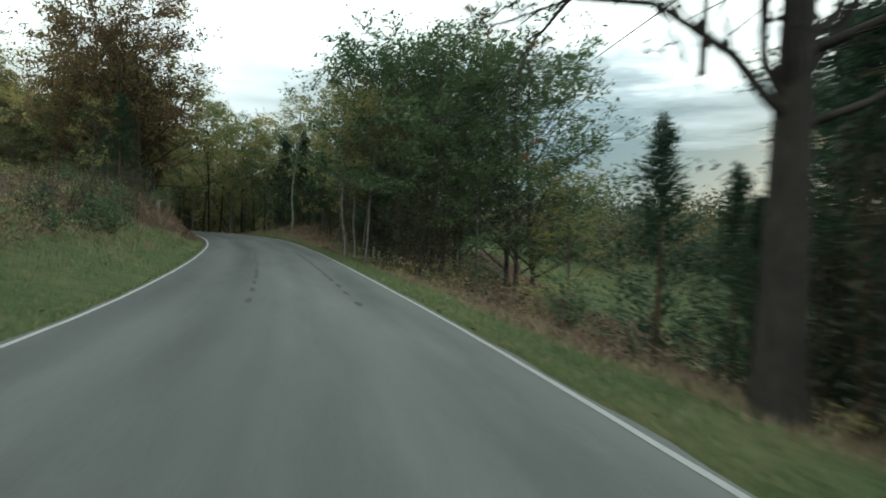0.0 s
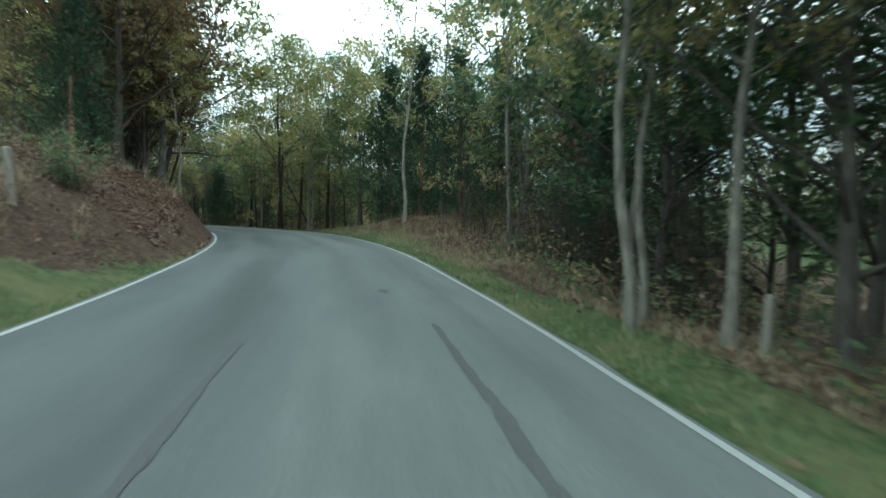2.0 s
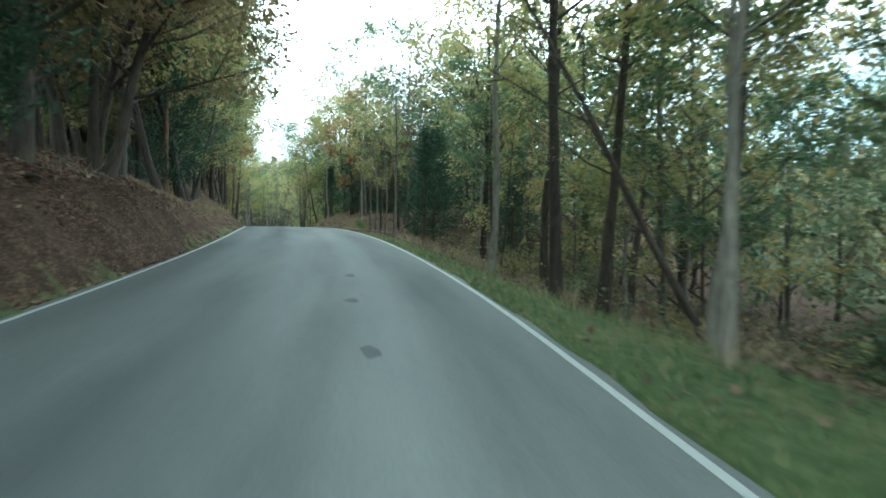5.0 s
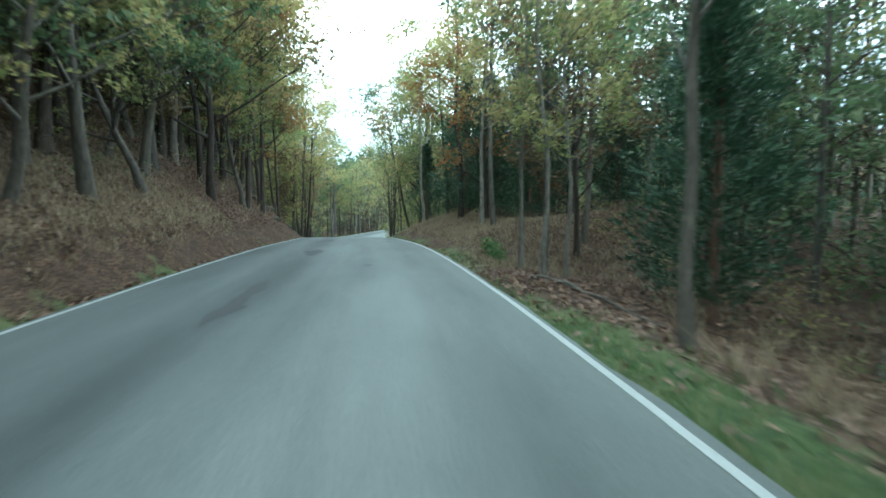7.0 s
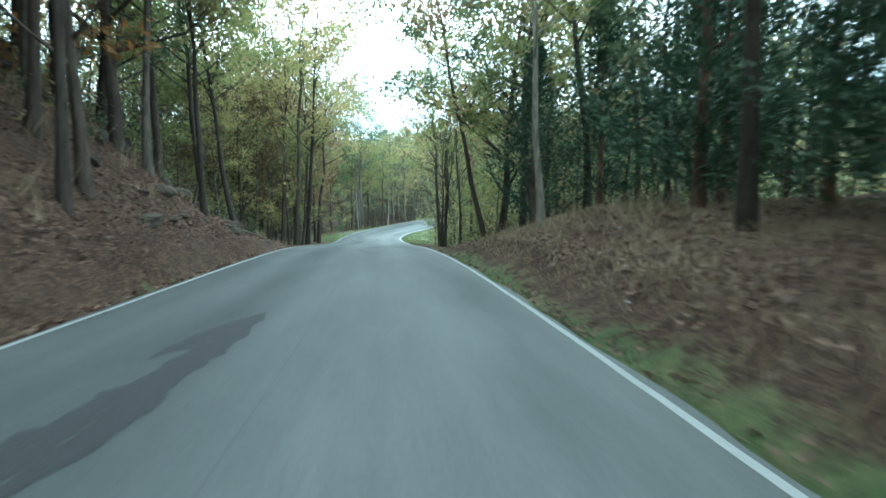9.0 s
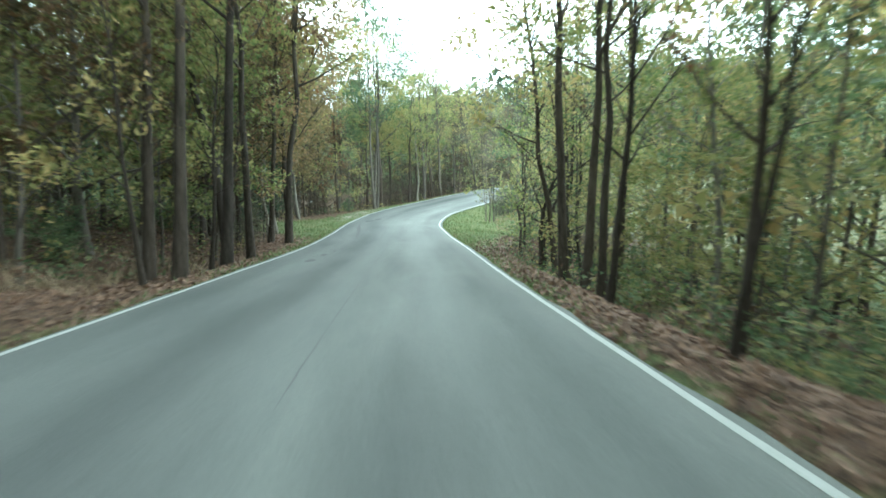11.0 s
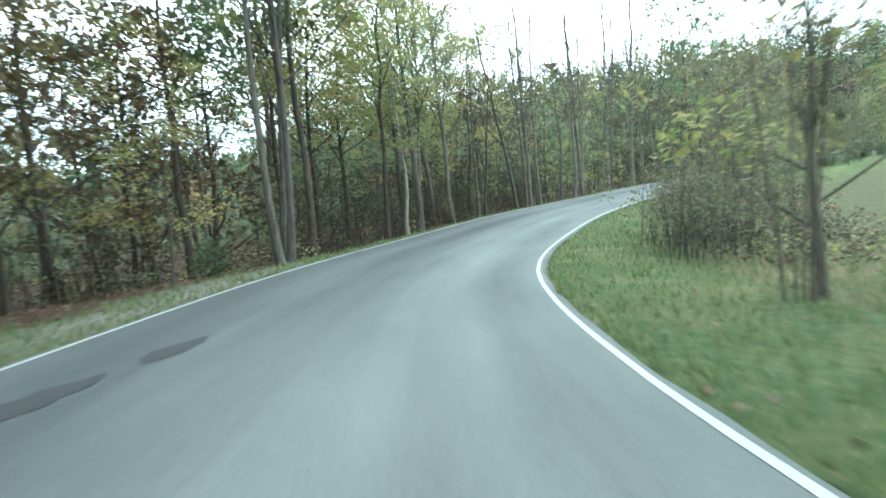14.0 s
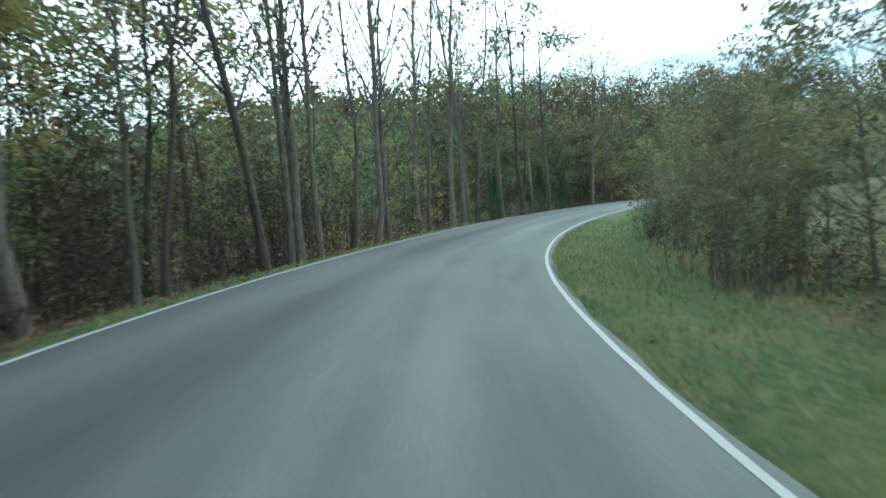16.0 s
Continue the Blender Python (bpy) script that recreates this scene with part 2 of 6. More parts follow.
ASPHALT, PAINT, TAR, RUBBER = make_asphalt(), make_line_paint(), make_tar("dark_seal_patch", 0.022), make_tar("tyre_rubber_mark", 0.026)
SKID = make_tar("faint_tyre_mark", 0.037)
SEAM = make_tar("worn_joint", 0.05)
GROUND = make_ground()
BARK_GREY = make_bark("grey_bark", (0.032, 0.028, 0.024), (0.112, 0.102, 0.088))
BARK_PALE = make_bark("pale_bark", (0.058, 0.054, 0.046), (0.19, 0.18, 0.155))
BARK_DARK = make_bark("dark_bark", (0.018, 0.015, 0.012), (0.062, 0.051, 0.042))
BARK_OLD = make_bark("old_dark_bark", (0.016, 0.014, 0.012), (0.052, 0.046, 0.040))
BARK_RED = make_bark("cedar_bark", (0.05, 0.032, 0.022), (0.16, 0.105, 0.075))
LEAF_GREEN = make_leaf("green_leaves", ((0.040, 0.069, 0.033), (0.065, 0.106, 0.049), (0.099, 0.142, 0.066), (0.147, 0.168, 0.080)), 0.46)
LEAF_YELLOW = make_leaf("yellow_green_leaves", ((0.092, 0.130, 0.046), (0.178, 0.202, 0.072), (0.280, 0.255, 0.098), (0.34, 0.25, 0.105)), 0.56)
LEAF_RUST = make_leaf("rusty_leaves", ((0.045, 0.046, 0.021), (0.076, 0.060, 0.029), (0.115, 0.070, 0.034), (0.165, 0.082, 0.036)))
LEAF_PALE = make_leaf("pale_dull_leaves", ((0.063, 0.078, 0.040), (0.098, 0.108, 0.056), (0.138, 0.130, 0.070), (0.180, 0.145, 0.080)), 0.45)
# the dull leaves are very dark; some stand in for shade under trees
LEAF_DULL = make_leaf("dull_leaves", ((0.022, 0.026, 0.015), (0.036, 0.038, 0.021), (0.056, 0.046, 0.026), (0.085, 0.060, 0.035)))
LEAF_CEDAR = make_leaf("cedar_needles", ((0.022, 0.046, 0.026), (0.034, 0.064, 0.034), (0.050, 0.082, 0.042)), 0.25)
LEAF_TAN = make_leaf("tan_leaves", ((0.072, 0.074, 0.033), (0.138, 0.116, 0.050), (0.205, 0.147, 0.076), (0.27, 0.172, 0.092)), 0.58)
LEAF_ORANGE = make_leaf("orange_leaves", ((0.075, 0.070, 0.030), (0.150, 0.098, 0.036), (0.225, 0.112, 0.036), (0.30, 0.130, 0.042)), 0.58)
LEAF_DRY = make_leaf("dry_fallen_leaves", ((0.044, 0.027, 0.0185), (0.092, 0.054, 0.035), (0.145, 0.090, 0.057), (0.215, 0.150, 0.100)), 0.15)
BLADE = make_leaf("grass_blades", ((0.045, 0.078, 0.027), (0.078, 0.122, 0.042), (0.125, 0.155, 0.066), (0.22, 0.19, 0.10)), 0.35)
STRAW = make_leaf("dead_grass", ((0.13, 0.10, 0.06), (0.23, 0.18, 0.11), (0.33, 0.27, 0.18)), 0.25)

# ---- the road's axis ----
AXIS_START = [
    (0.13, -41.36), (0.08, -31.34), (0.03, -21.32), (-0.01, -11.30), (-0.06, -1.28), (-0.38, 8.75),
    (-1.26, 18.75), (-2.42, 28.70), (-3.91, 38.58), (-6.17, 48.29), (-9.55, 57.67), (-14.17, 66.52),
    (-19.49, 74.98), (-25.23, 83.18), (-31.26, 91.18), (-37.43, 99.08)]
AXIS_END = [
    (-43.73, 106.87), (-50.18, 114.55), (-56.77, 122.09), (-63.21, 129.77), (-69.55, 137.53), (-76.06, 145.15),
    (-82.41, 152.89), (-87.67, 161.40), (-91.14, 170.79), (-93.40, 180.55), (-94.45, 190.50), (-94.21, 200.51),
    (-92.33, 210.34), (-88.48, 219.57), (-82.84, 227.83), (-75.98, 235.12), (-68.51, 241.58)]
AXIS_HEIGHT = [
    -1.17, -1.29, -1.42, -1.55, -1.68, -1.71, -1.58, -1.35, -1.06, -0.70, -0.42, -0.29,
    -0.18, -0.12, -0.15, -0.32, -0.65, -1.04, -1.61, -2.41, -3.19, -3.83, -4.25, -4.41,
    -4.34, -4.02, -3.67, -3.17, -2.51, -1.77, -1.15, -0.65, -0.33]


def dense_axis():
    p = np.column_stack([np.array(AXIS_START + AXIS_END), AXIS_HEIGHT])
    pts = []
    for i in range(len(p) - 1):
        a, b = p[max(i - 1, 0)], p[min(i + 2, len(p) - 1)]
        for u in np.arange(0, 1, 0.05):
            pts.append(0.5 * (2 * p[i] + (p[i + 1] - a) * u + (2 * a - 5 * p[i] + 4 * p[i + 1] - b) * u * u + (3 * p[i] - a - 3 * p[i + 1] + b) * u ** 3))
    pts.append(p[-1])
    q = np.array(pts)
    # even steps of half a metre
    s = np.concatenate([[0], np.cumsum(np.linalg.norm(np.diff(q[:, :2], axis=0), axis=1))])
    e = np.arange(0, s[-1], 0.5)
    q = np.stack([np.interp(e, s, q[:, k]) for k in range(3)], 1)
    for _ in range(6):
        q[1:-1] = (q[:-2] + 2 * q[1:-1] + q[2:]) / 4
    d = np.gradient(q[:, :2], axis=0)
    return q, np.unwrap(np.arctan2(-d[:, 0], d[:, 1])), e - 41.36


AX, HEAD, STA = dense_axis()          # STA: metres along the road from the first camera


BANK = np.array(((-60, 0), (8, -.02), (40, -.03), (48, -.01), (60, 0), (150, 0), (172, -.01), (185, -.03), (200, -.045), (240, -.02), (300, 0)))


def bank(s):
    return np.interp(s, BANK[:, 0], BANK[:, 1])


def road_frame(x, y):
    """Station, metres to the right of the axis, and the road's height there, for arrays of places."""
    x, y = np.atleast_1d(np.asarray(x, float)), np.atleast_1d(np.asarray(y, float))
    j = np.empty(len(x), int)
    for i in range(0, len(x), 4000):
        d = (AX[None, :, 0] - x[i:i + 4000, None]) ** 2 + (AX[None, :, 1] - y[i:i + 4000, None]) ** 2
        j[i:i + 4000] = d.argmin(1)
    dx, dy = x - AX[j, 0], y - AX[j, 1]
    c, s = np.cos(HEAD[j]), np.sin(HEAD[j])
    along = -dx * s + dy * c
    lat = np.sign(dx * c + dy * s) * np.hypot(dx, dy)
    lat = np.where(np.abs(along) > 1.0, np.sign(lat + 1e-9) * np.hypot(dx, dy), dx * c + dy * s)
    return STA[j] + np.clip(along, -0.5, 0.5), lat, AX[j, 2]


def at_road(s, l):
    """World place of station s, l metres to the right of the axis, and the road's height and heading."""
    x, y, z, h = (np.interp(s, STA, v) for v in (AX[:, 0], AX[:, 1], AX[:, 2], HEAD))
    return x + l * np.cos(h), y + l * np.sin(h), z, h


def wave_noise(x, y, size, seed=0):
    """Smooth value noise, about -1 to 1."""
    rng = np.random.RandomState(seed + 11)
    grid = rng.rand(64, 64) * 2 - 1
    u, v = x / size, y / size
    i, k = np.floor(u).astype(int), np.floor(v).astype(int)
    a, b = u - i, v - k
    a, b = a * a * (3 - 2 * a), b * b * (3 - 2 * b)
    g = lambda p, q: grid[p % 64, q % 64]
    return (g(i, k) * (1 - a) + g(i + 1, k) * a) * (1 - b) + (g(i, k + 1) * (1 - a) + g(i + 1, k + 1) * a) * b


# Heights over the road (level for the first 0.6 m) at 1.1, 3, 6, 12, 25 and 50 m from the asphalt's edge, by station.
OUT = (0.6, 1.1, 3, 6, 12, 25, 50)
RIGHT_NEAR = ((-40, -.1, -.5, -1.2, -3, -6, -10), (12, -.1, -.5, -1.3, -3.2, -6.5, -10), (39, -.1, -.4, -.9, -2.2, -5, -8), (48, .1, .35, .5, .2, -1, -3),
         (57, .3, .9, 1.1, .8, 0, -1), (66, .0, -.3, -1.0, -1.8, -2.4, -3), (74, -.1, -.7, -1.7, -2.5, -3, -3.5), (84, -.1, -.8, -1.8, -2.6, -3, -4), (95, -.1, -.6, -1.4, -2.2, -3, -4), (101, .0, -.1, -.5, -1.0, -1.5, -1))
RIGHT_FAR = ((108, .4, 1.0, 1.2, 1.3, 1.4, 2), (128, .7, 1.5, 1.8, 1.9, 2, 2), (134, .4, 1.0, 1.1, .9, .5, 0), (140, -.05, -.6, -1.4, -2, -2.2, -2), (148, -.2, -1.2, -2.3, -3, -3.2, -3),
         (158, -.2, -1.0, -1.9, -2.4, -2.6, -2.4), (166, -.1, -.4, -.9, -1.4, -1.6, -1.4), (180, -.05, -.2, -.4, -.5, -.4, 0), (210, -.1, -.4, -.6, -.4, .3, 2), (290, 0, .1, .3, .6, 1.5, 4))
RIGHT = RIGHT_NEAR + RIGHT_FAR
LEFT_NEAR = ((-40, .2, .6, 1.3, 2.3, 4, 7), (12, .2, .7, 1.3, 2.2, 3.6, 7), (30, .3, 1, 1.8, 2.5, 3.6, 7), (46, .6, 1.9, 2.9, 3.5, 5, 8),
         (57, 1.6, 2.6, 3.2, 3.8, 5, 9), (80, 1.6, 2.4, 2.8, 3.2, 4, 8), (92, .9, 1.7, 2.4, 3.6, 6.5, 13), (103, .9, 1.9, 3.0, 5.2, 9, 16))
LEFT_FAR = ((112, .9, 2.6, 5.8, 11, 18, 27), (130, .9, 2.6, 5.6, 10.5, 17, 24), (146, .1, .3, .9, 3, 6, 11), (152, -.2, -.3, 1.0, 4.0, 8.5, 13), (158, -.3, -.7, .2, 2.6, 6, 10),
         (164, 0, -.1, .3, 1.4, 3.4, 7), (180, 0, .0, .1, .5, 1, 3), (196, -.2, -.5, -1, -1.6, -2, -1), (290, -.2, -.6, -1, -1.5, -1, 2))
LEFT = LEFT_NEAR + LEFT_FAR


def ground_z(x, y):
    s, l, zr = road_frame(x, y)
    d = np.abs(l) - (WIDTH / 2 + 0.12)
    z = np.zeros_like(s)
    for table, side in ((RIGHT, l >= 0), (LEFT, l < 0)):
        t = np.array(table)
        cols = [np.zeros_like(s), np.zeros_like(s)] + [np.interp(s, t[:, 0], t[:, k + 1]) for k in range(6)]
        xs = (0.0,) + OUT
        h = cols[7].copy()
        for k in range(7):
            inside = (d >= xs[k]) & (d < xs[k + 1])
            u = (d - xs[k]) / (xs[k + 1] - xs[k])
            h = np.where(inside, cols[k] + (cols[k + 1] - cols[k]) * u, h)
        z = np.where(side, h, z)
    rough = np.clip(d / 6, 0, 1)
    z = z + rough * (0.35 * wave_noise(x, y, 7.0, 1) + 0.12 * wave_noise(x, y, 2.2, 2))
    z = z + np.clip(d / 1.5, 0, 1) * 0.05 * wave_noise(x, y, 0.9, 5)
    zr = zr + bank(s) * np.clip(l, -HALF, HALF) - 0.03
    near = zr + np.where(d < 0, np.maximum(-0.32, -0.04 + 0.6 * d), z - 0.04)
    # far country: a valley, then wooded ridges
    far_d = np.clip((d - 45) / 120, 0, 1)
    r = np.hypot(x + 45, y - 90)
    ridge = -6 + 60 * np.clip((r - 250) / 700, 0, 1) ** 1.2 + 14 * wave_noise(x, y, 260.0, 3) * np.clip((r - 120) / 300, 0, 1)
    ridge = ridge - 0.04 * np.clip((y - 130) * 0.77 - (x + 64) * 0.64, 0, 150)
    w = far_d * far_d * (3 - 2 * far_d)
    # a wooded hill past the last bend
    hill = 25 * np.exp(-0.5 * (((x + 120) / 150) ** 2 + ((y - 325) / 52) ** 2)) * np.clip((d - 20) / 60, 0, 1)
    return near * (1 - w) + ridge * w + hill, s, l, d


def mesh_object(name, verts, faces, mat, parent=None, smooth=False):
    me = bpy.data.meshes.new(name)
    me.from_pydata([tuple(v) for v in verts] if not isinstance(verts, np.ndarray) else verts.tolist(), [], faces if isinstance(faces, list) else faces.tolist())
    me.materials.append(mat)
    if smooth:
        me.polygons.foreach_set("use_smooth", [True] * len(me.polygons))
    me.update()
    ob = new(name, me)
    if parent:
        ob.parent = parent
    return ob


# ---- ground: one sheet out to the horizon ----
def grid_lines(lo, hi, step):
    core = np.arange(lo, hi + step / 2, step)
    grow = []
    d, g = step, 0.0
    while g < 2600:
        d *= 1.17
        g += d
        grow.append(g)
    grow = np.array(grow)
    return np.concatenate([lo - grow[::-1], core, hi + grow])


def grass_share(s, l, d, x, y):
    """How grassy the cover is, 0 to 1, by station and distance from the asphalt."""
    right = np.interp(s, (-40, 10, 40, 46, 58, 64, 84, 94, 104, 128, 136, 158, 166, 172, 178, 285), (2.6, 2.2, 1.6, 1.5, 1.6, 3.0, 1.5, .6, .34, .12, .1, .8, 1.6, 3.5, 12, 13))
    left = np.interp(s, (-40, 14, 30, 38, 48, 84, 100, 130, 150, 166, 173, 196, 285), (30, 26, 8, .6, .0, -.1, -.1, -.6, .2, .7, 5, .8, .8))
    reach = np.where(l >= 0, right, left)
    g = 0.5 + (reach - d) * 0.6 + 0.3 * wave_noise(x, y, 3.0, 8)
    g = np.where((l > 0) & (s > 150) & (d > 11), 0.9, g)
    g = np.where((l > 0) & (s < 30) & (d > 9), 0.8, g)
    g = np.where((l > 0) & (s < 70) & (d > 18), 0.85, g)
    g = np.where((l < 0) & (s > 8) & (s < 46) & (d > 1.8 + 0.5 * wave_noise(x, y, 2.0, 9)) & (d < 6.5), g * 0.3, g)
    return np.clip(g, 0, 1)


def make_terrain():
    gx, gy = grid_lines(-122, 30, 0.9), grid_lines(-20, 250, 0.9)
    X, Y = np.meshgrid(gx, gy)
    x, y = X.ravel(), Y.ravel()
    z, s, l, d = ground_z(x, y)
    nx, ny = len(gx), len(gy)
    i = np.arange(nx * ny).reshape(ny, nx)
    f = np.stack([i[:-1, :-1], i[:-1, 1:], i[1:, 1:], i[1:, :-1]], -1).reshape(-1, 4)
    ob = mesh_object("ground", np.stack([x, y, z], 1), f, GROUND, smooth=True)
    me = ob.data
    col = me.color_attributes.new("cover", "FLOAT_COLOR", "POINT")
    c = np.zeros((len(x), 4))
    c[:, 0] = grass_share(s, l, d, x, y)
    c[:, 1] = np.clip((d - 70) / 60, 0, 1) * (wave_noise(x, y, 120.0, 6) > -0.25)
    c[:, 1] = np.maximum(c[:, 1], np.clip((d - 22) / 12, 0, 0.8) * ~((l > 0) & ((s < 40) | (s > 145))))
    # gravel pull-off beside the bend
    c[:, 2] = np.clip(1.4 - np.hypot((s - 186) / 5.0, (l + 4.0) / 1.0), 0, 1)
    # mown hay field inside the bend
    c[:, 3] = ((l > 0) & (s > 165)) * np.clip((d - 6) / 5, 0, 1)
    col.data.foreach_set("color", c.ravel())
    return tagged(ob, "rolling ground with grassy verges and leaf-strewn wooded banks", "ground", kind="structure")


make_terrain()


def ribbon(name, s, left, right, lift, mat, parent=None, columns=1, crown=0.0):
    """A strip laid on the road between two offsets (arrays along s)."""
    v, uv = [], []
    for k in range(columns + 1):
        l = left + (right - left) * k / columns
        x, y, z, h = at_road(s, l)
        v.append(np.stack([x, y, z + lift + bank(s) * l - crown * l * l], 1))
        uv.append(np.stack([l * np.ones_like(s), s], 1))
    v, uv = np.stack(v, 1).reshape(-1, 3), np.stack(uv, 1).reshape(-1, 2)
    n, w = len(s), columns + 1
    i = np.arange(n * w).reshape(n, w)
    f = np.stack([i[:-1, :-1], i[:-1, 1:], i[1:, 1:], i[1:, :-1]], -1).reshape(-1, 4)
    ob = mesh_object(name, v, f, mat, parent, smooth=True)
    layer = ob.data.uv_layers.new(name="UVMap")
    layer.data.foreach_set("uv", uv[f.ravel()].ravel())
    return ob


S_ALL = np.arange(STA[0] + 0.5, STA[-1] - 0.5, 0.5)


def make_road():
    rag = 0.12 + 0.045 * wave_noise(S_ALL, S_ALL * 0, 1.1, 21)
    rag2 = 0.12 + 0.045 * wave_noise(S_ALL, S_ALL * 0, 1.3, 22)
    road = ribbon("road", S_ALL, -HALF - rag2, HALF + rag, 0.0, ASPHALT, columns=10, crown=CROWN)
    tagged(road, "narrow winding two-lane asphalt road, grey and worn", "road", kind="structure")
    for side, rg in ((-1, rag2), (1, rag)):
        skirt = ribbon("road_shoulder", S_ALL, side * (HALF + rg - 0.002), side * (HALF + rg + 0.22), 0.0, ASPHALT, columns=1, crown=CROWN)
        co = np.empty(len(skirt.data.vertices) * 3, np.float32)
        skirt.data.vertices.foreach_get("co", co)
        co[5::6] -= 0.30
        skirt.data.vertices.foreach_set("co", co)
        tagged(skirt, "broken asphalt edge sloping under the verge", "road edge", kind="structure")
    fray = 0.006 * wave_noise(S_ALL, S_ALL * 0, 0.7, 23)
    for side in (-1, 1):
        e = ribbon("edge_line", S_ALL, side * HALF - 0.040 + fray, side * HALF + 0.040 + fray, 0.004, PAINT, crown=CROWN)
        tagged(e, "solid white painted edge line, slightly worn", "road marking", kind="structure")


make_road()


def road_patch(name, s0, s1, l0, l1, width, mat, label, lift=0.007, seed=0, taper=0.25):
    """An irregular dark patch or streak along the road, thinning out at both ends."""
    n = max(8, int((s1 - s0) / 0.05))
    s = np.linspace(s0, s1, n)
    u = np.linspace(0, 1, n)
    edge = np.clip(np.minimum(u, 1 - u) / taper, 0.08, 1) ** 0.6
    mid = l0 + (l1 - l0) * u + 0.12 * width * wave_noise(s, s * 0 + seed, 0.9, seed)
    a = 0.5 * width * edge * (1 + 0.45 * wave_noise(s, s * 0, 0.9, seed + 1) + 0.32 * wave_noise(s, s * 0, 0.22, seed + 3) + 0.2 * wave_noise(s, s * 0, 0.09, seed + 5))
    b = 0.5 * width * edge * (1 + 0.45 * wave_noise(s, s * 0, 1.0, seed + 2) + 0.32 * wave_noise(s, s * 0, 0.24, seed + 4) + 0.2 * wave_noise(s, s * 0, 0.09, seed + 6))
    ob = ribbon(name, s, mid - a, mid + b, lift, mat, crown=CROWN)
    return tagged(ob, label, "road mark", kind="structure")


def make_marks():
    skid = "black hopping tyre skid mark on the asphalt"
    for k, s in enumerate((12.7, 14.8, 16.75, 18.5, 20.2)):
        for l in (-0.57, 1.54):
            road_patch("skid_mark", s - 0.35 - 0.04 * k, s + 0.55 + 0.08 * k, l, l, 0.10, RUBBER, skid, 0.008, k * 7 + int(l * 10), 0.3)
    for l, end in ((-0.56, 33.5), (1.55, 34.6)):
        road_patch("skid_mark", 19.0, end, l, l - 0.03, 0.105, SKID, "long black tyre skid mark on the asphalt", 0.006, 60 + int(l * 10), 0.02)
    tar = "dark tar patch on the worn asphalt"
    for k, (s0, s1, l0, l1, w) in enumerate(((93.0, 97.4, -0.9, -0.92, .26), (103.4, 106.4, -0.75, -0.8, .45), (105.2, 109.2, -1.1, -1.02, .2), (113.4, 116.6, -1.2, -0.95, .36), (114.0, 118.6, -0.9, -0.72, .3),
                                             (117.0, 119.5, -1.2, -0.7, .35), (153.3, 154.3, -1.7, -1.75, .19), (155.4, 156.3, -1.7, -1.72, .16), (157.2, 157.9, -1.55, -1.6, .12), (158.3, 159.1, -1.45, -1.5, .14),
                                             (164.5, 176.9, -1.35, -2.05, .17), (178.4, 180.0, -1.85, -1.6, .36), (180.3, 181.6, -1.45, -1.35, .3), (37.3, 37.8, 1.15, 1.15, .14),
                                             (68.6, 69.1, 1.0, 1.0, .14), (71.7, 72.1, .88, .88, .16), (74.7, 75.2, .94, .94, .2), (100.1, 100.6, .81, .81, .2), (106.4, 107.4, -1.1, -1.1, .22))):
        road_patch("tar_patch", s0, s1, l0, l1, w, TAR if w > 0.25 else SKID, tar, 0.006, 90 + 5 * k)
    for s0, s1 in ((101, 131), (141, 167)):
        road_patch("seam", s0, s1, 0.02, 0.0, 0.016, SEAM, "dark joint along the middle of the asphalt", 0.005, 31 + int(s0), 0.02)


make_marks()


# ---- growing trees ----
def fast_mesh(name, verts, faces, mats, index=None, smooth=None):
    """A mesh from arrays: one array of faces or a list of them, with a material index for each face."""
    me = bpy.data.meshes.new(name)
    faces = faces if isinstance(faces, list) else [faces]
    loops = np.concatenate([np.asarray(f, np.int32).ravel() for f in faces])
    sizes = np.concatenate([np.full(len(f), f.shape[1], np.int32) for f in faces])
    me.vertices.add(len(verts))
    me.vertices.foreach_set("co", np.asarray(verts, np.float32).ravel())
    me.loops.add(len(loops))
    me.loops.foreach_set("vertex_index", loops)
    me.polygons.add(len(sizes))
    me.polygons.foreach_set("loop_start", np.concatenate([[0], np.cumsum(sizes)[:-1]]).astype(np.int32))
    for mt in mats:
        me.materials.append(mt)
    if index is not None:
        me.polygons.foreach_set("material_index", np.asarray(index, np.int32))
    if smooth is not None:
        me.polygons.foreach_set("use_smooth", np.asarray(smooth, bool))
    me.update(calc_edges=True)
    me.validate()
    return me


def tubes(paths, sides=6):
    """Tapered limbs: each path is (points, radii). Vertices and quads."""
    V, F, at = [], [], 0
    ang = np.arange(sides) * 2 * PI / sides
    for p, r in paths:
        p, r = np.asarray(p, float), np.asarray(r, float)
        t = np.gradient(p, axis=0)
        t /= np.linalg.norm(t, axis=1)[:, None] + 1e-9
        ref = np.where(np.abs(t[:, 2:3]) > 0.9, np.array([[1.0, 0, 0]]), np.array([[0, 0, 1.0]]))
        a = np.cross(t, ref)
        a /= np.linalg.norm(a, axis=1)[:, None] + 1e-9
        b = np.cross(t, a)
        ring = p[:, None] + r[:, None, None] * (np.cos(ang)[None, :, None] * a[:, None] + np.sin(ang)[None, :, None] * b[:, None])
        n = len(p)
        V.append(ring.reshape(-1, 3))
        i = at + np.arange(n * sides).reshape(n, sides)
        F.append(np.stack([i[:-1], np.roll(i[:-1], -1, 1), np.roll(i[1:], -1, 1), i[1:]], -1).reshape(-1, 4))
        at += n * sides
    return np.concatenate(V), np.concatenate(F)


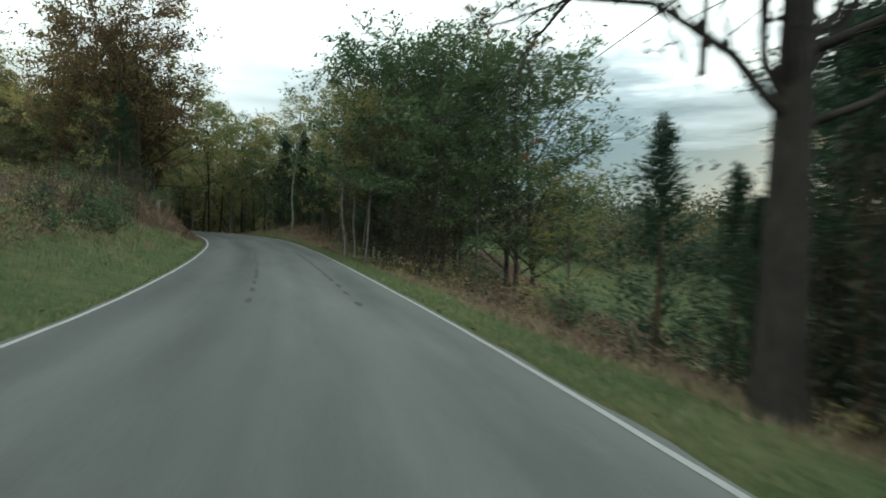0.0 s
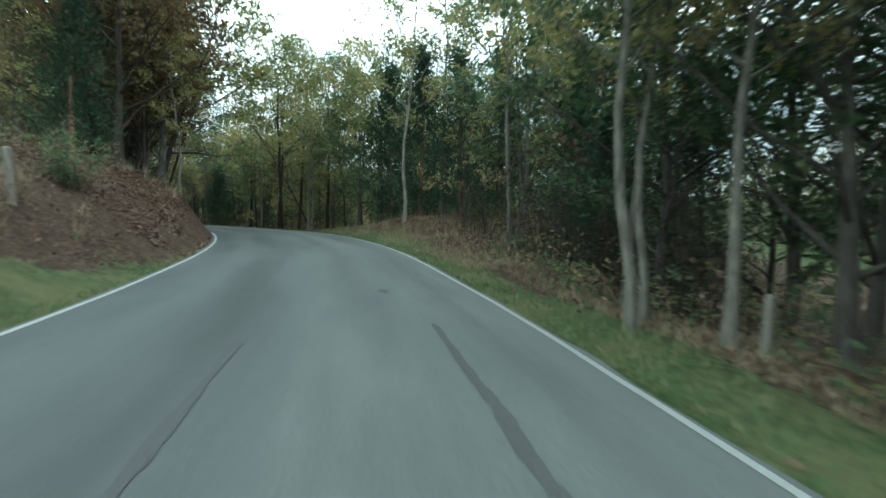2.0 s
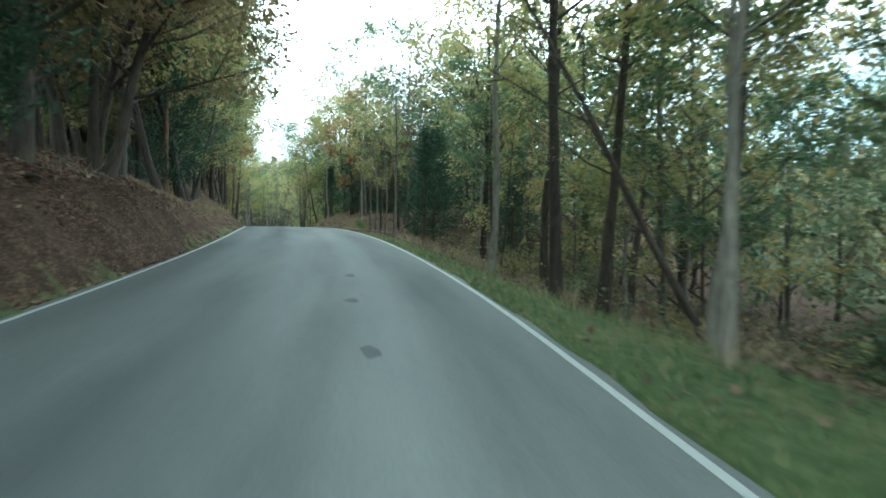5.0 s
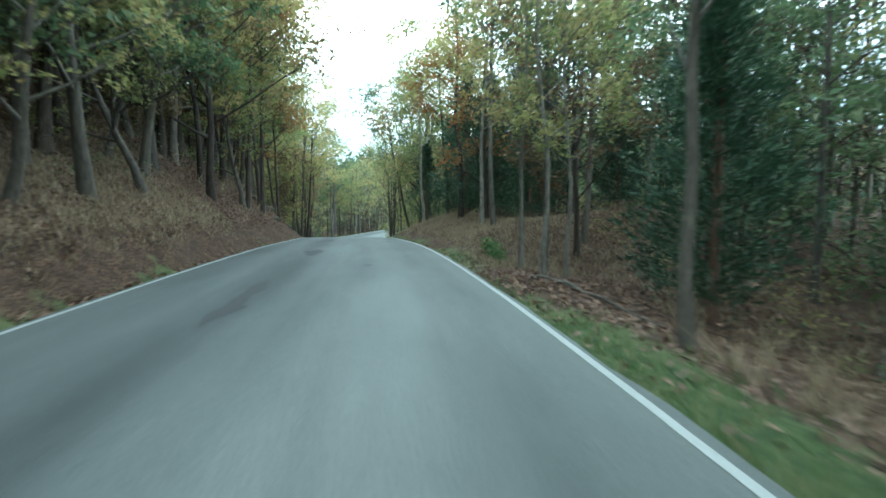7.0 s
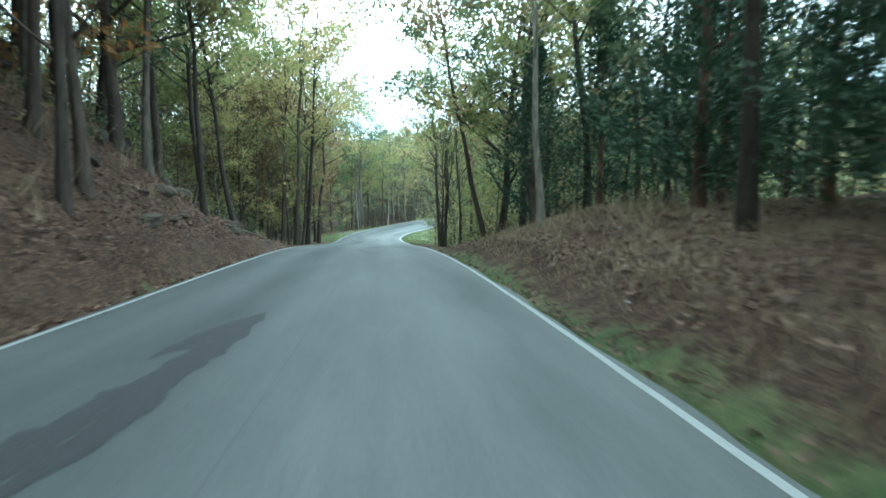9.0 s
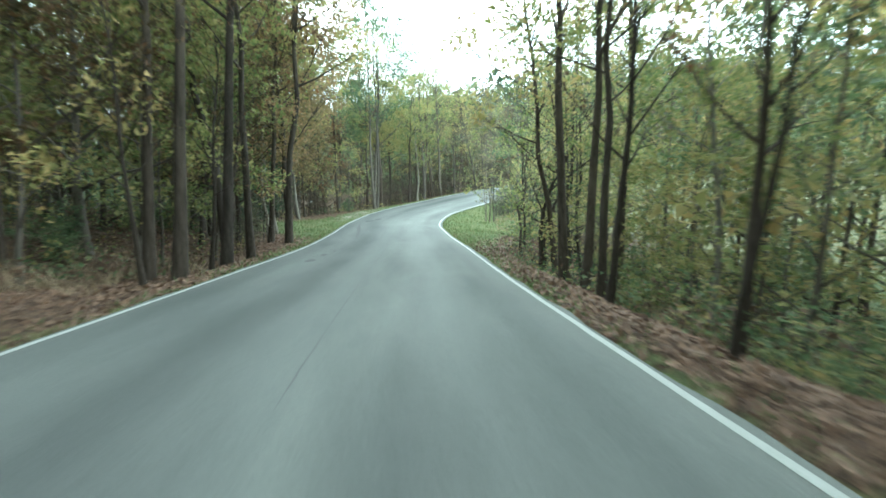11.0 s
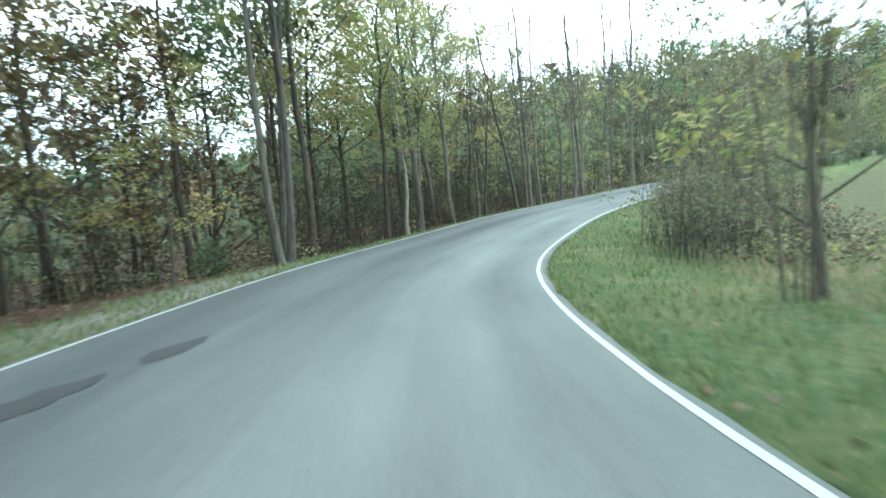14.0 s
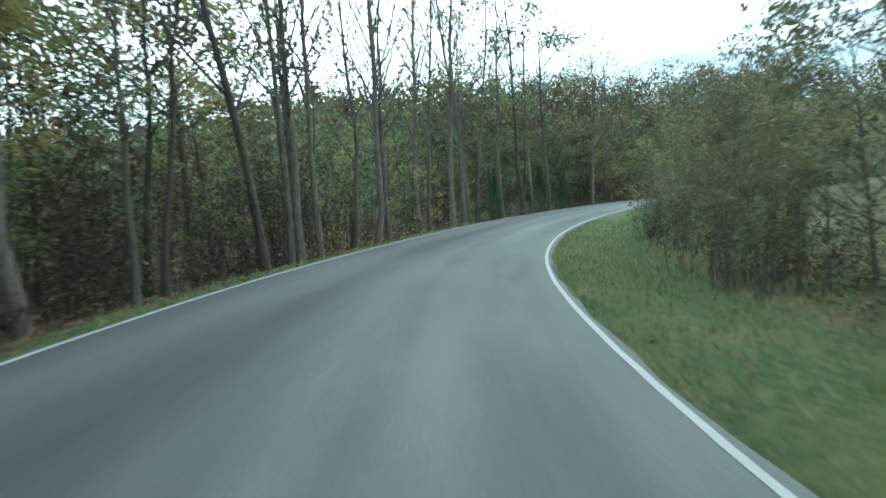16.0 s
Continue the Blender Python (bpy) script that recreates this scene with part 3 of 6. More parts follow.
def leaves_at(rng, centre, size, flat=0.5, along=None, wide=0.36):
    """A pointed three-cornered leaf at each centre."""
    n = len(centre)
    d = rng.normal(size=(n, 3)) if along is None else along + 0.45 * rng.normal(size=(n, 3))
    d[:, 2] *= 1 - flat * 0.6
    d /= np.linalg.norm(d, axis=1)[:, None] + 1e-9
    up = np.stack([rng.normal(0, 1 - flat, n), rng.normal(0, 1 - flat, n), np.ones(n)], 1)
    w = np.cross(d, up)
    w /= np.linalg.norm(w, axis=1)[:, None] + 1e-9
    L = np.asarray(size) * rng.uniform(0.6, 1.4, n)[:, None]
    skew = rng.uniform(-0.25, 0.25, n)[:, None] * d * L
    v = np.stack([centre - d * L * 0.35 + w * L * wide + skew, centre + d * L * 0.65, centre - d * L * 0.35 - w * L * wide - skew], 1)
    return v.reshape(-1, 3), np.arange(3 * n).reshape(n, 3)


def skeleton_tree(rng, height, radius, base, spread, limbs, wander=0.25, lean=(0, 0), rise=0.7, fork=3, droop=0.0, taper=0.86):
    """Trunk and limbs as paths, and the twig ends where leaves sit."""
    n = 9
    u = np.linspace(0, 1, n)
    wob = np.cumsum(rng.normal(0, wander / n, (n, 2)), 0) * height * 0.2
    wob -= wob[0]
    pts = np.stack([lean[0] * height * u ** 1.2 + wob[:, 0], lean[1] * height * u ** 1.2 + wob[:, 1], -0.35 + (height + 0.35) * u], 1)
    rad = radius * (1 - taper * u ** 0.8)
    rad[0] *= 1.35
    paths, tips = [(pts, rad)], []
    for i in range(limbs):
        f = base + (0.97 - base) * ((i + rng.uniform(0.1, 0.9)) / limbs)
        p0 = np.array([np.interp(f, u, pts[:, k]) for k in range(3)])
        r0 = np.interp(f, u, rad) * 0.55
        az = i * 2.4 + rng.uniform(-0.5, 0.5)
        shape = math.sin(PI * (0.18 + 0.80 * (f - base) / (1 - base + 1e-6))) ** 0.7
        ln = spread * (0.35 + 0.75 * shape) * rng.uniform(0.7, 1.15)
        up = rise * rng.uniform(0.6, 1.3) + 0.5 * (f - base)
        m = 4
        q = np.linspace(0, 1, m)
        out = np.stack([np.cos(az) * q, np.sin(az) * q, up * q ** 1.15 - droop * q ** 2], 1) * ln
        out += np.cumsum(rng.normal(0, 0.05 * ln, (m, 3)), 0) * q[:, None]
        lp = p0 + out
        paths.append((lp, np.maximum(r0 * (1 - 0.8 * q), 0.008)))
        tips.append(lp[-1])
        for k in range(fork):
            g = rng.uniform(0.35, 0.95)
            s0 = np.array([np.interp(g, q, lp[:, c]) for c in range(3)])
            a2 = az + rng.choice((-1, 1)) * rng.uniform(0.4, 1.2)
            l2 = ln * rng.uniform(0.3, 0.6)
            q2 = np.linspace(0, 1, 3)
            o2 = np.stack([np.cos(a2) * q2, np.sin(a2) * q2, (rise * rng.uniform(0.2, 1.1)) * q2 - droop * q2 ** 2], 1) * l2
            o2 += np.cumsum(rng.normal(0, 0.06 * l2, (3, 3)), 0) * q2[:, None]
            sp = s0 + o2
            paths.append((sp, np.maximum(r0 * 0.5 * (1 - g * 0.5) * (1 - 0.8 * q2), 0.006)))
            tips.extend((sp[-1], (sp[1] + sp[2]) / 2))
    tips.append(pts[-1])
    return paths, np.array(tips)


def foliage(rng, tips, count, puff, size, flat=0.5, spray=7):
    """Leaves in small sprays round the twig ends."""
    m = count // spray
    c = tips[rng.randint(0, len(tips), m)]
    d = rng.normal(size=(m, 3))
    d /= np.linalg.norm(d, axis=1)[:, None]
    c = c + d * (puff * rng.uniform(0, 1, m) ** 0.5)[:, None] * np.array([1, 1, 0.7])
    c = np.repeat(c, spray, 0) + rng.normal(0, 1.0, (m * spray, 3)) * size * np.array([0.95, 0.95, 0.6])
    return leaves_at(rng, c, size, flat)


def stems(rng, count, spread, low, high, radius, lean, bow=0.2, spot=0.35, twigs=4):
    """Thin stems rising from one root, and the places along them where leaves sit."""
    paths, tips = [], []
    for _ in range(count):
        az, sp, h = rng.uniform(0, 2 * PI), spread * rng.uniform(0.15, 1) * lean, rng.uniform(low, high)
        q = np.linspace(0, 1, 6)
        o = rng.normal(0, spot, 2)
        p = np.stack([o[0] + np.cos(az) * sp * q ** 1.3, o[1] + np.sin(az) * sp * q ** 1.3, -0.15 + h * q - bow * q ** 3], 1)
        p += np.cumsum(rng.normal(0, 0.03 * h ** 0.5, (6, 3)), 0) * q[:, None]
        paths.append((p, radius * rng.uniform(0.6, 1.3) * (1 - 0.75 * q)))
        tips.extend((p[3], p[4], p[5]))
        for k in range(twigs):
            j = rng.randint(1, 5)
            a2, l2 = rng.uniform(0, 2 * PI), h * rng.uniform(0.10, 0.25)
            q2 = np.linspace(0, 1, 3)
            t = p[j] + np.stack([np.cos(a2) * q2, np.sin(a2) * q2, rng.uniform(0.3, 1.3) * q2], 1) * l2
            paths.append((t, radius * 0.4 * (1 - 0.7 * q2)))
            tips.extend((t[1], t[2]))
    return paths, np.array(tips)


def tree_shapes(seed, kind):
    """Vertices and quads of a tree's wood and of its leaves."""
    rng = np.random.RandomState(seed)
    if kind == "cedar":
        h = rng.uniform(6.5, 8)
        paths, _ = skeleton_tree(rng, h, 0.13, 0.15, 0.5, 6, 0.1, rise=0.4, fork=1)
        boughs = 380
        u = rng.uniform(0.03, 1, boughs) ** 0.85
        az = rng.uniform(0, 2 * PI, boughs)
        lump = 1 + 0.30 * np.sin(az * 3 + u * 19) + 0.25 * np.sin(az * 5 - u * 31)
        r = 1.5 * np.sin(np.clip(u, 0, 1) ** 0.62 * PI) ** 0.75 * lump * rng.uniform(0.45, 1.1, boughs) ** 0.5 * (1.05 - 0.45 * u)
        k = 21
        along = np.repeat(np.stack([np.cos(az), np.sin(az), np.full(boughs, 0.75)], 1), k, 0)
        c = np.repeat(np.stack([np.cos(az) * r, np.sin(az) * r, 0.35 + u * (h - 0.2)], 1), k, 0)
        c = c - along * rng.uniform(-0.12, 0.5, boughs * k)[:, None] + rng.normal(0, 0.10, (boughs * k, 3))
        lv, lf = leaves_at(rng, c, 0.15, 0.1, along, 0.18)
        wv, wf = tubes(paths, 6)
        return wv, wf, lv, lf
    if kind in ("shrub", "brush", "thicket", "clump"):
        n, sp, lo, hi, r, lean, bow, count, puff, size, spot = {
            "shrub": (10, 1.5, 1.0, 2.6, 0.020, 1, 0.2, 1300, 0.5, 0.10, 0.15),
            "brush": (26, 1.3, 0.7, 1.9, 0.009, 1, 0.45, 300, 0.25, 0.085, 0.35),
            "thicket": (24, 1.5, 1.8, 4.4, 0.020, 0.7, 0.25, 760, 0.5, 0.11, 0.7),
            "clump": (6, 2.6, 5.5, 9.5, 0.024, 0.65, 0.1, 1900, 0.7, 0.105, 0.18)}[kind]
        paths, tips = stems(rng, n, sp, lo, hi, r, lean, bow, spot, 1 if kind == "brush" else 4)
        wv, wf = tubes(paths, 3 if kind != "clump" else 5)
        lv, lf = foliage(rng, tips, count, puff, size, 0.4)
        return wv, wf, lv, lf
    if kind == "old":
        # a thick trunk that forks three metres up, with one long limb reaching over the road
        q = np.linspace(0, 1, 8)
        trunk = np.stack([0.15 * q ** 2, 0.05 * q, -0.4 + 6.8 * q], 1)
        trunk_r = 0.27 * (1 - 0.5 * q)
        trunk_r[0] *= 1.4
        paths, tips = [(trunk, trunk_r)], []
        mains = [(((0, 0, 3.2), (-0.3, 0.05, 3.5), (-0.6, 0.1, 3.85), (-0.95, 0.15, 4.15), (-1.5, 0.2, 4.38), (-2.3, 0.3, 4.45), (-3.3, 0.4, 4.6), (-4.2, 0.5, 4.4)), 0.080),
                 (((-2.2, 0.3, 4.45), (-2.4, 0.3, 4.3), (-2.6, 0.3, 4.0), (-2.9, 0.35, 3.8)), 0.03),
                 (((0, 0, 3.3), (-0.25, 0.1, 3.9), (-0.45, 0.1, 4.5), (-0.9, 0.2, 5.3), (-1.1, 0.3, 6.2)), 0.085),
                 (((0, 0, 3.5), (0.35, 0.1, 4.0), (0.8, 0.1, 4.5), (1.1, 0.2, 5.3), (1.5, 0.3, 6.0)), 0.075),
                 (((0, 0, 2.9), (0.4, 0.2, 3.7), (0.9, 0.3, 4.7), (1.4, 0.5, 5.9), (1.8, 0.7, 7.2)), 0.099),
                 (((0, 0, 3.4), (-0.4, -0.3, 4.4), (-0.7, -0.6, 5.8), (-1.2, -0.8, 7.4)), 0.092),
                 (((0.1, 0, 3.9), (0.9, -0.4, 4.4), (1.9, -0.8, 4.9), (3.0, -1.0, 5.1)), 0.066),
                 (((0.1, 0, 5.0), (0.2, 0.5, 6.3), (0.1, 1.1, 7.8), (0.3, 1.6, 9.2)), 0.079),
                 (((0.1, 0, 6.2), (-0.1, -0.2, 7.6), (0.3, -0.5, 9.4)), 0.073),
                 (((0, 0, 3.1), (0.7, -0.2, 3.3), (1.6, -0.3, 3.9), (2.6, -0.5, 4.0)), 0.059),
                 (((-0.9, 0.2, 3.65), (-1.0, 0.2, 4.6), (-1.3, 0.4, 5.8), (-1.2, 0.5, 7.0)), 0.053)]
        for pts, r in mains:
            p = np.array(pts, float)
            p[1:] += rng.normal(0, 0.06, (len(p) - 1, 3))
            g = np.linspace(0, 1, len(p))
            paths.append((p, r * (1 - 0.8 * g)))
            for _ in range(13):
                f = rng.uniform(0.25, 1.0)
                s0 = np.array([np.interp(f, g, p[:, c]) for c in range(3)])
                d = rng.normal(0, 1, 3) + np.array([0, 0, 0.5]) + (p[-1] - p[0]) / np.linalg.norm(p[-1] - p[0])
                d /= np.linalg.norm(d)
                ln = rng.uniform(0.6, 1.7)
                w = np.linspace(0, 1, 5)
                t = s0 + d * (w * ln)[:, None] + np.cumsum(rng.normal(0, 0.07, (5, 3)), 0) * w[:, None]
                paths.append((t, np.maximum(r * 0.42 * (1 - 0.5 * f) * (1 - 0.8 * w), 0.006)))
                for _ in range(3):
                    k = rng.randint(1, 5)
                    e = t[k] + np.linspace(0, 1, 3)[:, None] * (d * 0.5 + rng.normal(0, 0.5, 3)) * rng.uniform(0.3, 0.7)
                    paths.append((e, np.array([0.009, 0.007, 0.004])))
                    tips.append(e[-1])
        wv, wf = tubes(paths[:1], 12)
        bv, bf = tubes(paths[1:], 4)
        # vine leaves round the trunk's foot, a few red ones on the twigs
        lv, lf = foliage(rng, np.array(tips), 420, 0.25, 0.10)
        return np.concatenate([wv, bv]), np.concatenate([wf, bf + len(wv)]), lv, lf
    P = {  # height, radius, crown base, spread, limbs, fork, rise, leaves, puff, leaf size, taper
        "full": (11.8, 0.155, 0.12, 3.7, 30, 4, 0.75, 9600, 0.85, 0.172, 0.86),
        "mid": (10.0, 0.15, 0.20, 2.7, 19, 3, 0.8, 5600, 0.75, 0.155, 0.86),
        "slim": (11.5, 0.105, 0.40, 2.0, 15, 3, 0.9, 3300, 0.7, 0.135, 0.80),
        "canopy": (13.5, 0.16, 0.42, 3.2, 18, 4, 0.8, 8400, 0.95, 0.165, 0.78),
        "bare": (12.0, 0.12, 0.34, 2.4, 17, 5, 1.3, 560, 0.5, 0.13, 0.80),
        "pole": (15.5, 0.135, 0.30, 2.2, 18, 5, 1.9, 620, 0.5, 0.14, 0.72),
        "sapling": (6.0, 0.05, 0.14, 1.6, 13, 3, 0.7, 1700, 0.55, 0.11, 0.86),
        "deep": (9.6, 0.13, 0.05, 2.9, 13, 0, 0.7, 1350, 1.35, 0.25, 0.86),
        "crooked": (9.0, 0.11, 0.24, 3.6, 9, 7, 0.75, 620, 0.6, 0.14, 0.75),
        "forked": (12.5, 0.15, 0.30, 4.2, 9, 7, 1.35, 620, 0.6, 0.14, 0.80),
    }[kind]
    h = P[0] * rng.uniform(0.88, 1.1)
    paths, tips = skeleton_tree(rng, h, P[1] * rng.uniform(0.85, 1.2), P[2], P[3], P[4], 1.7 if kind == "crooked" else 0.3, (rng.normal(0, 0.03), rng.normal(0, 0.03)), P[6], P[5], taper=P[10])
    wv, wf = tubes(paths[:1], 4 if kind == "deep" else 8)
    bv, bf = tubes(paths[1:], 3)
    wv, wf = np.concatenate([wv, bv]), np.concatenate([wf, bf + len(wv)])
    lv, lf = foliage(rng, tips, P[7], P[8], P[9])
    return wv, wf, lv, lf


def plant(name, kind, seed, bark, leaf, label, category, group):
    """A tree or bush of trunk and crown, standing at the origin until it is set in place."""
    wv, wf, lv, lf = tree_shapes(seed, kind)
    root = new(name)
    root.empty_display_size = 0.2
    many = kind in ("shrub", "brush", "thicket")
    wood = new("stem_mass" if many else "trunk", fast_mesh("trunk", wv, wf, [bark], smooth=np.ones(len(wf))))
    if many:
        tagged(wood, "tangle of thin woody stems", kind="stuff")
    crown = new("crown", fast_mesh("crown", lv, lf, [leaf]))
    wood.parent = crown.parent = root
    tagged(root, label, category, group)
    return root, (wv, wf, lv, lf, bark, leaf)


G_WOODS, G_BRUSH = "roadside woods", "roadside brush"
KINDS = {}


def kinds(key, name, kind, seeds, bark, leaf, label, category="tree", group=G_WOODS):
    KINDS[key] = [[*plant(name, kind, s, bark, leaf, label, category, group), False] for s in seeds]


kinds("full_green", "broadleaf_tree", "full", (1, 2, 3), BARK_GREY, LEAF_GREEN, "tall broadleaf tree with a dense green crown")
kinds("full_rust", "broadleaf_tree", "full", (4, 5), BARK_DARK, LEAF_RUST, "large broadleaf tree with rusty brown autumn leaves")
kinds("mid_green", "broadleaf_tree", "mid", (6, 7), BARK_GREY, LEAF_GREEN, "broadleaf tree with a loose green crown")
kinds("mid_yellow", "broadleaf_tree", "mid", (8, 9, 10), BARK_GREY, LEAF_YELLOW, "broadleaf tree turning yellow-green in autumn")
kinds("mid_rust", "broadleaf_tree", "mid", (11,), BARK_DARK, LEAF_RUST, "broadleaf tree with thinning rusty leaves")
kinds("slim_pale", "slender_tree", "slim", (12, 13), BARK_PALE, LEAF_YELLOW, "slender pale-barked tree with a high thin crown")
kinds("slim_green", "slender_tree", "slim", (14, 15), BARK_GREY, LEAF_GREEN, "slender grey tree with a high green crown")
kinds("slim_dark", "slender_tree", "slim", (16, 17), BARK_DARK, LEAF_YELLOW, "slender dark-barked tree with yellowing leaves")
kinds("bare", "bare_tree", "bare", (18, 19), BARK_GREY, LEAF_YELLOW, "nearly bare tree with a few last leaves")
kinds("bare_dark", "bare_tree", "bare", (20, 29), BARK_DARK, LEAF_RUST, "dark nearly bare tree with open limbs")
kinds("canopy", "canopy_tree", "canopy", (34, 35), BARK_DARK, LEAF_YELLOW, "tall dark-trunked tree with a high yellowing crown")
kinds("canopy_green", "canopy_tree", "canopy", (36, 37), BARK_DARK, LEAF_GREEN, "tall dark-trunked tree with a high green crown")
kinds("pole", "bare_tree", "pole", (38, 39, 40), BARK_GREY, LEAF_YELLOW, "tall slender grey tree, almost bare, at the road's edge")
kinds("thicket", "thicket", "thicket", (48, 49), BARK_DARK, LEAF_DULL, "dark tangled thicket of thin woody stems", "thicket", G_BRUSH)
kinds("thicket_green", "thicket", "thicket", (50,), BARK_GREY, LEAF_PALE, "thicket of thin grey stems with dull leaves", "thicket", G_BRUSH)
kinds("clump", "young_tree", "clump", (51, 52), BARK_GREY, LEAF_PALE, "young many-stemmed tree with thin olive leaves")
kinds("old", "old_bare_tree", "old", (33,), BARK_OLD, LEAF_RUST, "old thick-trunked tree, bare but for a few red leaves")
kinds("cedar", "cedar_tree", "cedar", (21, 22), BARK_RED, LEAF_CEDAR, "dark evergreen cedar with dense foliage")
kinds("sapling", "sapling", "sapling", (23, 24), BARK_GREY, LEAF_YELLOW, "thin sapling with yellow-green leaves")
kinds("sapling_green", "sapling", "sapling", (25, 30), BARK_GREY, LEAF_GREEN, "thin sapling with green leaves")
kinds("shrub", "shrub", "shrub", (26, 31), BARK_DARK, LEAF_GREEN, "green leafy shrub at the wood's edge", "shrub", G_BRUSH)
kinds("shrub_yellow", "shrub", "shrub", (27,), BARK_DARK, LEAF_YELLOW, "yellowing leafy shrub at the wood's edge", "shrub", G_BRUSH)
kinds("brush", "weed_clump", "brush", (28, 32), STRAW, LEAF_DRY, "dry tangled weeds on the bank", "brush", G_BRUSH)

kinds("deep_green", "deep_tree", "deep", (41, 42, 43), BARK_DARK, LEAF_GREEN, "tree deeper in the woods")
kinds("deep_yellow", "deep_tree", "deep", (44, 45), BARK_GREY, LEAF_YELLOW, "tree deeper in the woods")
kinds("deep_rust", "deep_tree", "deep", (46, 47), BARK_DARK, LEAF_RUST, "tree deeper in the woods")

kinds("full_tan", "broadleaf_tree", "full", (62, 63), BARK_DARK, LEAF_TAN, "large broadleaf tree with thinning tan autumn leaves")
kinds("mid_tan", "broadleaf_tree", "mid", (64, 65), BARK_DARK, LEAF_TAN, "broadleaf tree with tan and olive autumn leaves")
kinds("mid_orange", "broadleaf_tree", "mid", (68, 69), BARK_DARK, LEAF_ORANGE, "broadleaf tree with orange and olive autumn leaves")
kinds("deep_pale", "deep_tree", "deep", (66, 67), BARK_GREY, LEAF_PALE, "tree deeper in the woods")
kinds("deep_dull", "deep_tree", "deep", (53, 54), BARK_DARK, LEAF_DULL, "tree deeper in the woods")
kinds("crooked", "crooked_tree", "crooked", (55, 56, 57), BARK_DARK, LEAF_GREEN, "crooked dark tree with bent limbs and few leaves")
kinds("forked", "forked_tree", "forked", (58, 59), BARK_DARK, LEAF_YELLOW, "dark tree forking into long bare rising limbs")
kinds("mid_dull", "broadleaf_tree", "mid", (60, 61), BARK_GREY, LEAF_PALE, "bushy tree with dull brown-green leaves")

PLACED = []       # x, y of every trunk
DEEP = []         # wood and leaves of the trees deeper in, joined later


def put(key, x, y, z, scale=1.0, turn=0.0, lean=(0.0, 0.0), deep=False, variant=None, tall=1.0):
    rng = random.Random(int(x * 37 + y * 91))
    options = KINDS[key]
    pick = options[rng.randrange(len(options)) if variant is None else variant]
    m = Matrix.Translation((x, y, z)) @ Euler((lean[0], lean[1], turn)).to_matrix().to_4x4() @ Matrix.Diagonal((scale, scale, scale * tall, 1))
    PLACED.append((x, y))
    if deep:
        DEEP.append((pick[1], np.array(m)))
        return None
    if not pick[2]:
        pick[2] = True
        pick[0].matrix_basis = m
        return pick[0]
    return copy_thing(pick[0], m)


def put_at(key, s, l, **k):
    x, y, _, _ = at_road(s, l)
    z = float(ground_z(x, y)[0][0])
    return put(key, float(x), float(y), z - 0.05, **k)


# ---- the woods ----
# trees that stand by themselves
TURN = random.Random(3)


def tree(key, s, l, scale=1.0, lean=0.0, along=0.0, turn=None):
    """A tree at station s, l metres right of the axis; lean tips its crown to the right, along tips it up the road."""
    spin = TURN.uniform(0, 6.28)
    h = float(at_road(s, l)[3])
    ax = -along * math.cos(h) - lean * math.sin(h)
    ay = lean * math.cos(h) - along * math.sin(h)
    put_at(key, s, l, scale=scale, turn=spin if turn is None else turn, lean=(ax, ay))


# right of the road, 0 to 25 m on
tree("thicket", 2, 7)
tree("thicket", 4, 6.6, 0.8)
tree("thicket", 5, 7.6, 1.1)
tree("old", 5.7, 5.2, turn=0.0)
tree("thicket", 6.5, 8.4, 1.15)
tree("thicket", 7, 6.9, 0.7)
tree("cedar", 7, 7.6, 0.85)
tree("thicket", 8.2, 7.6, 0.85)
tree("cedar", 8.4, 8.6, 0.95)
tree("thicket", 8.5, 9, 1.1)
tree("canopy_green", 10.5, 12.5, 0.55)
tree("cedar", 12.3, 8, 0.82)
tree("shrub", 15.5, 7.4, 0.8)
tree("shrub", 17.5, 8.6, 0.9)
tree("shrub_yellow", 21, 9.5, 0.8)
tree("shrub", 25, 8.2, 0.9)
tree("full_green", 29, 12.8, 1.0)
tree("full_green", 33, 13.5, 1.0)
tree("cedar", 9, 7.2, 0.55)
tree("cedar", 7.8, 6.6, 0.5)
tree("cedar", 6.8, 8.8, 1.1)
tree("mid_yellow", 26.5, 13.5, 0.6)
# left of the road, 0 to 25 m on
tree("sapling", 13, -7.2, 0.8)
tree("thicket_green", 15, -9.5, 0.8)
tree("sapling", 15, -9.8, 1.1)
tree("sapling", 16, -8.4, 0.9)
tree("thicket_green", 17, -10.5, 0.9)
tree("sapling", 18, -7.6)
tree("sapling", 19, -11, 1.1)
tree("thicket", 24, -7.6, 0.5)
# right of the road, 25 to 50 m on
tree("sapling_green", 27.5, 9, 1.2)
tree("mid_green", 29.5, 7.6, 0.75)
tree("full_green", 29.5, 11.5, 0.95)
tree("full_green", 31.5, 8.8, 0.95)
tree("full_green", 33, 10.2, 0.9)
tree("slim_pale", 34.3, 5.3, 0.8, 0.04)
tree("full_green", 34.5, 7.2)
tree("slim_pale", 35, 4.3, 1, -0.1)
tree("slim_pale", 36, 5, 0.9, -0.05)
tree("full_green", 36, 9, 1.05)
tree("thicket", 37, 6.6, 0.7)
tree("full_green", 38, 12)
tree("slim_green", 38.5, 6, 1, -0.05)
tree("full_green", 39, 7)
tree("thicket", 39, 7.4, 0.8)
tree("thicket", 41, 6.8, 0.75)
tree("thicket", 42, 9.4, 0.9)
tree("thicket", 43, 7.6, 0.85)
tree("cedar", 44, 8.8, 1.1)
tree("thicket", 45, 8.6, 0.9)
tree("slim_pale", 48, 7, 1, -0.02)
tree("slim_pale", 48.4, 7.5, 0.95, 0.05)
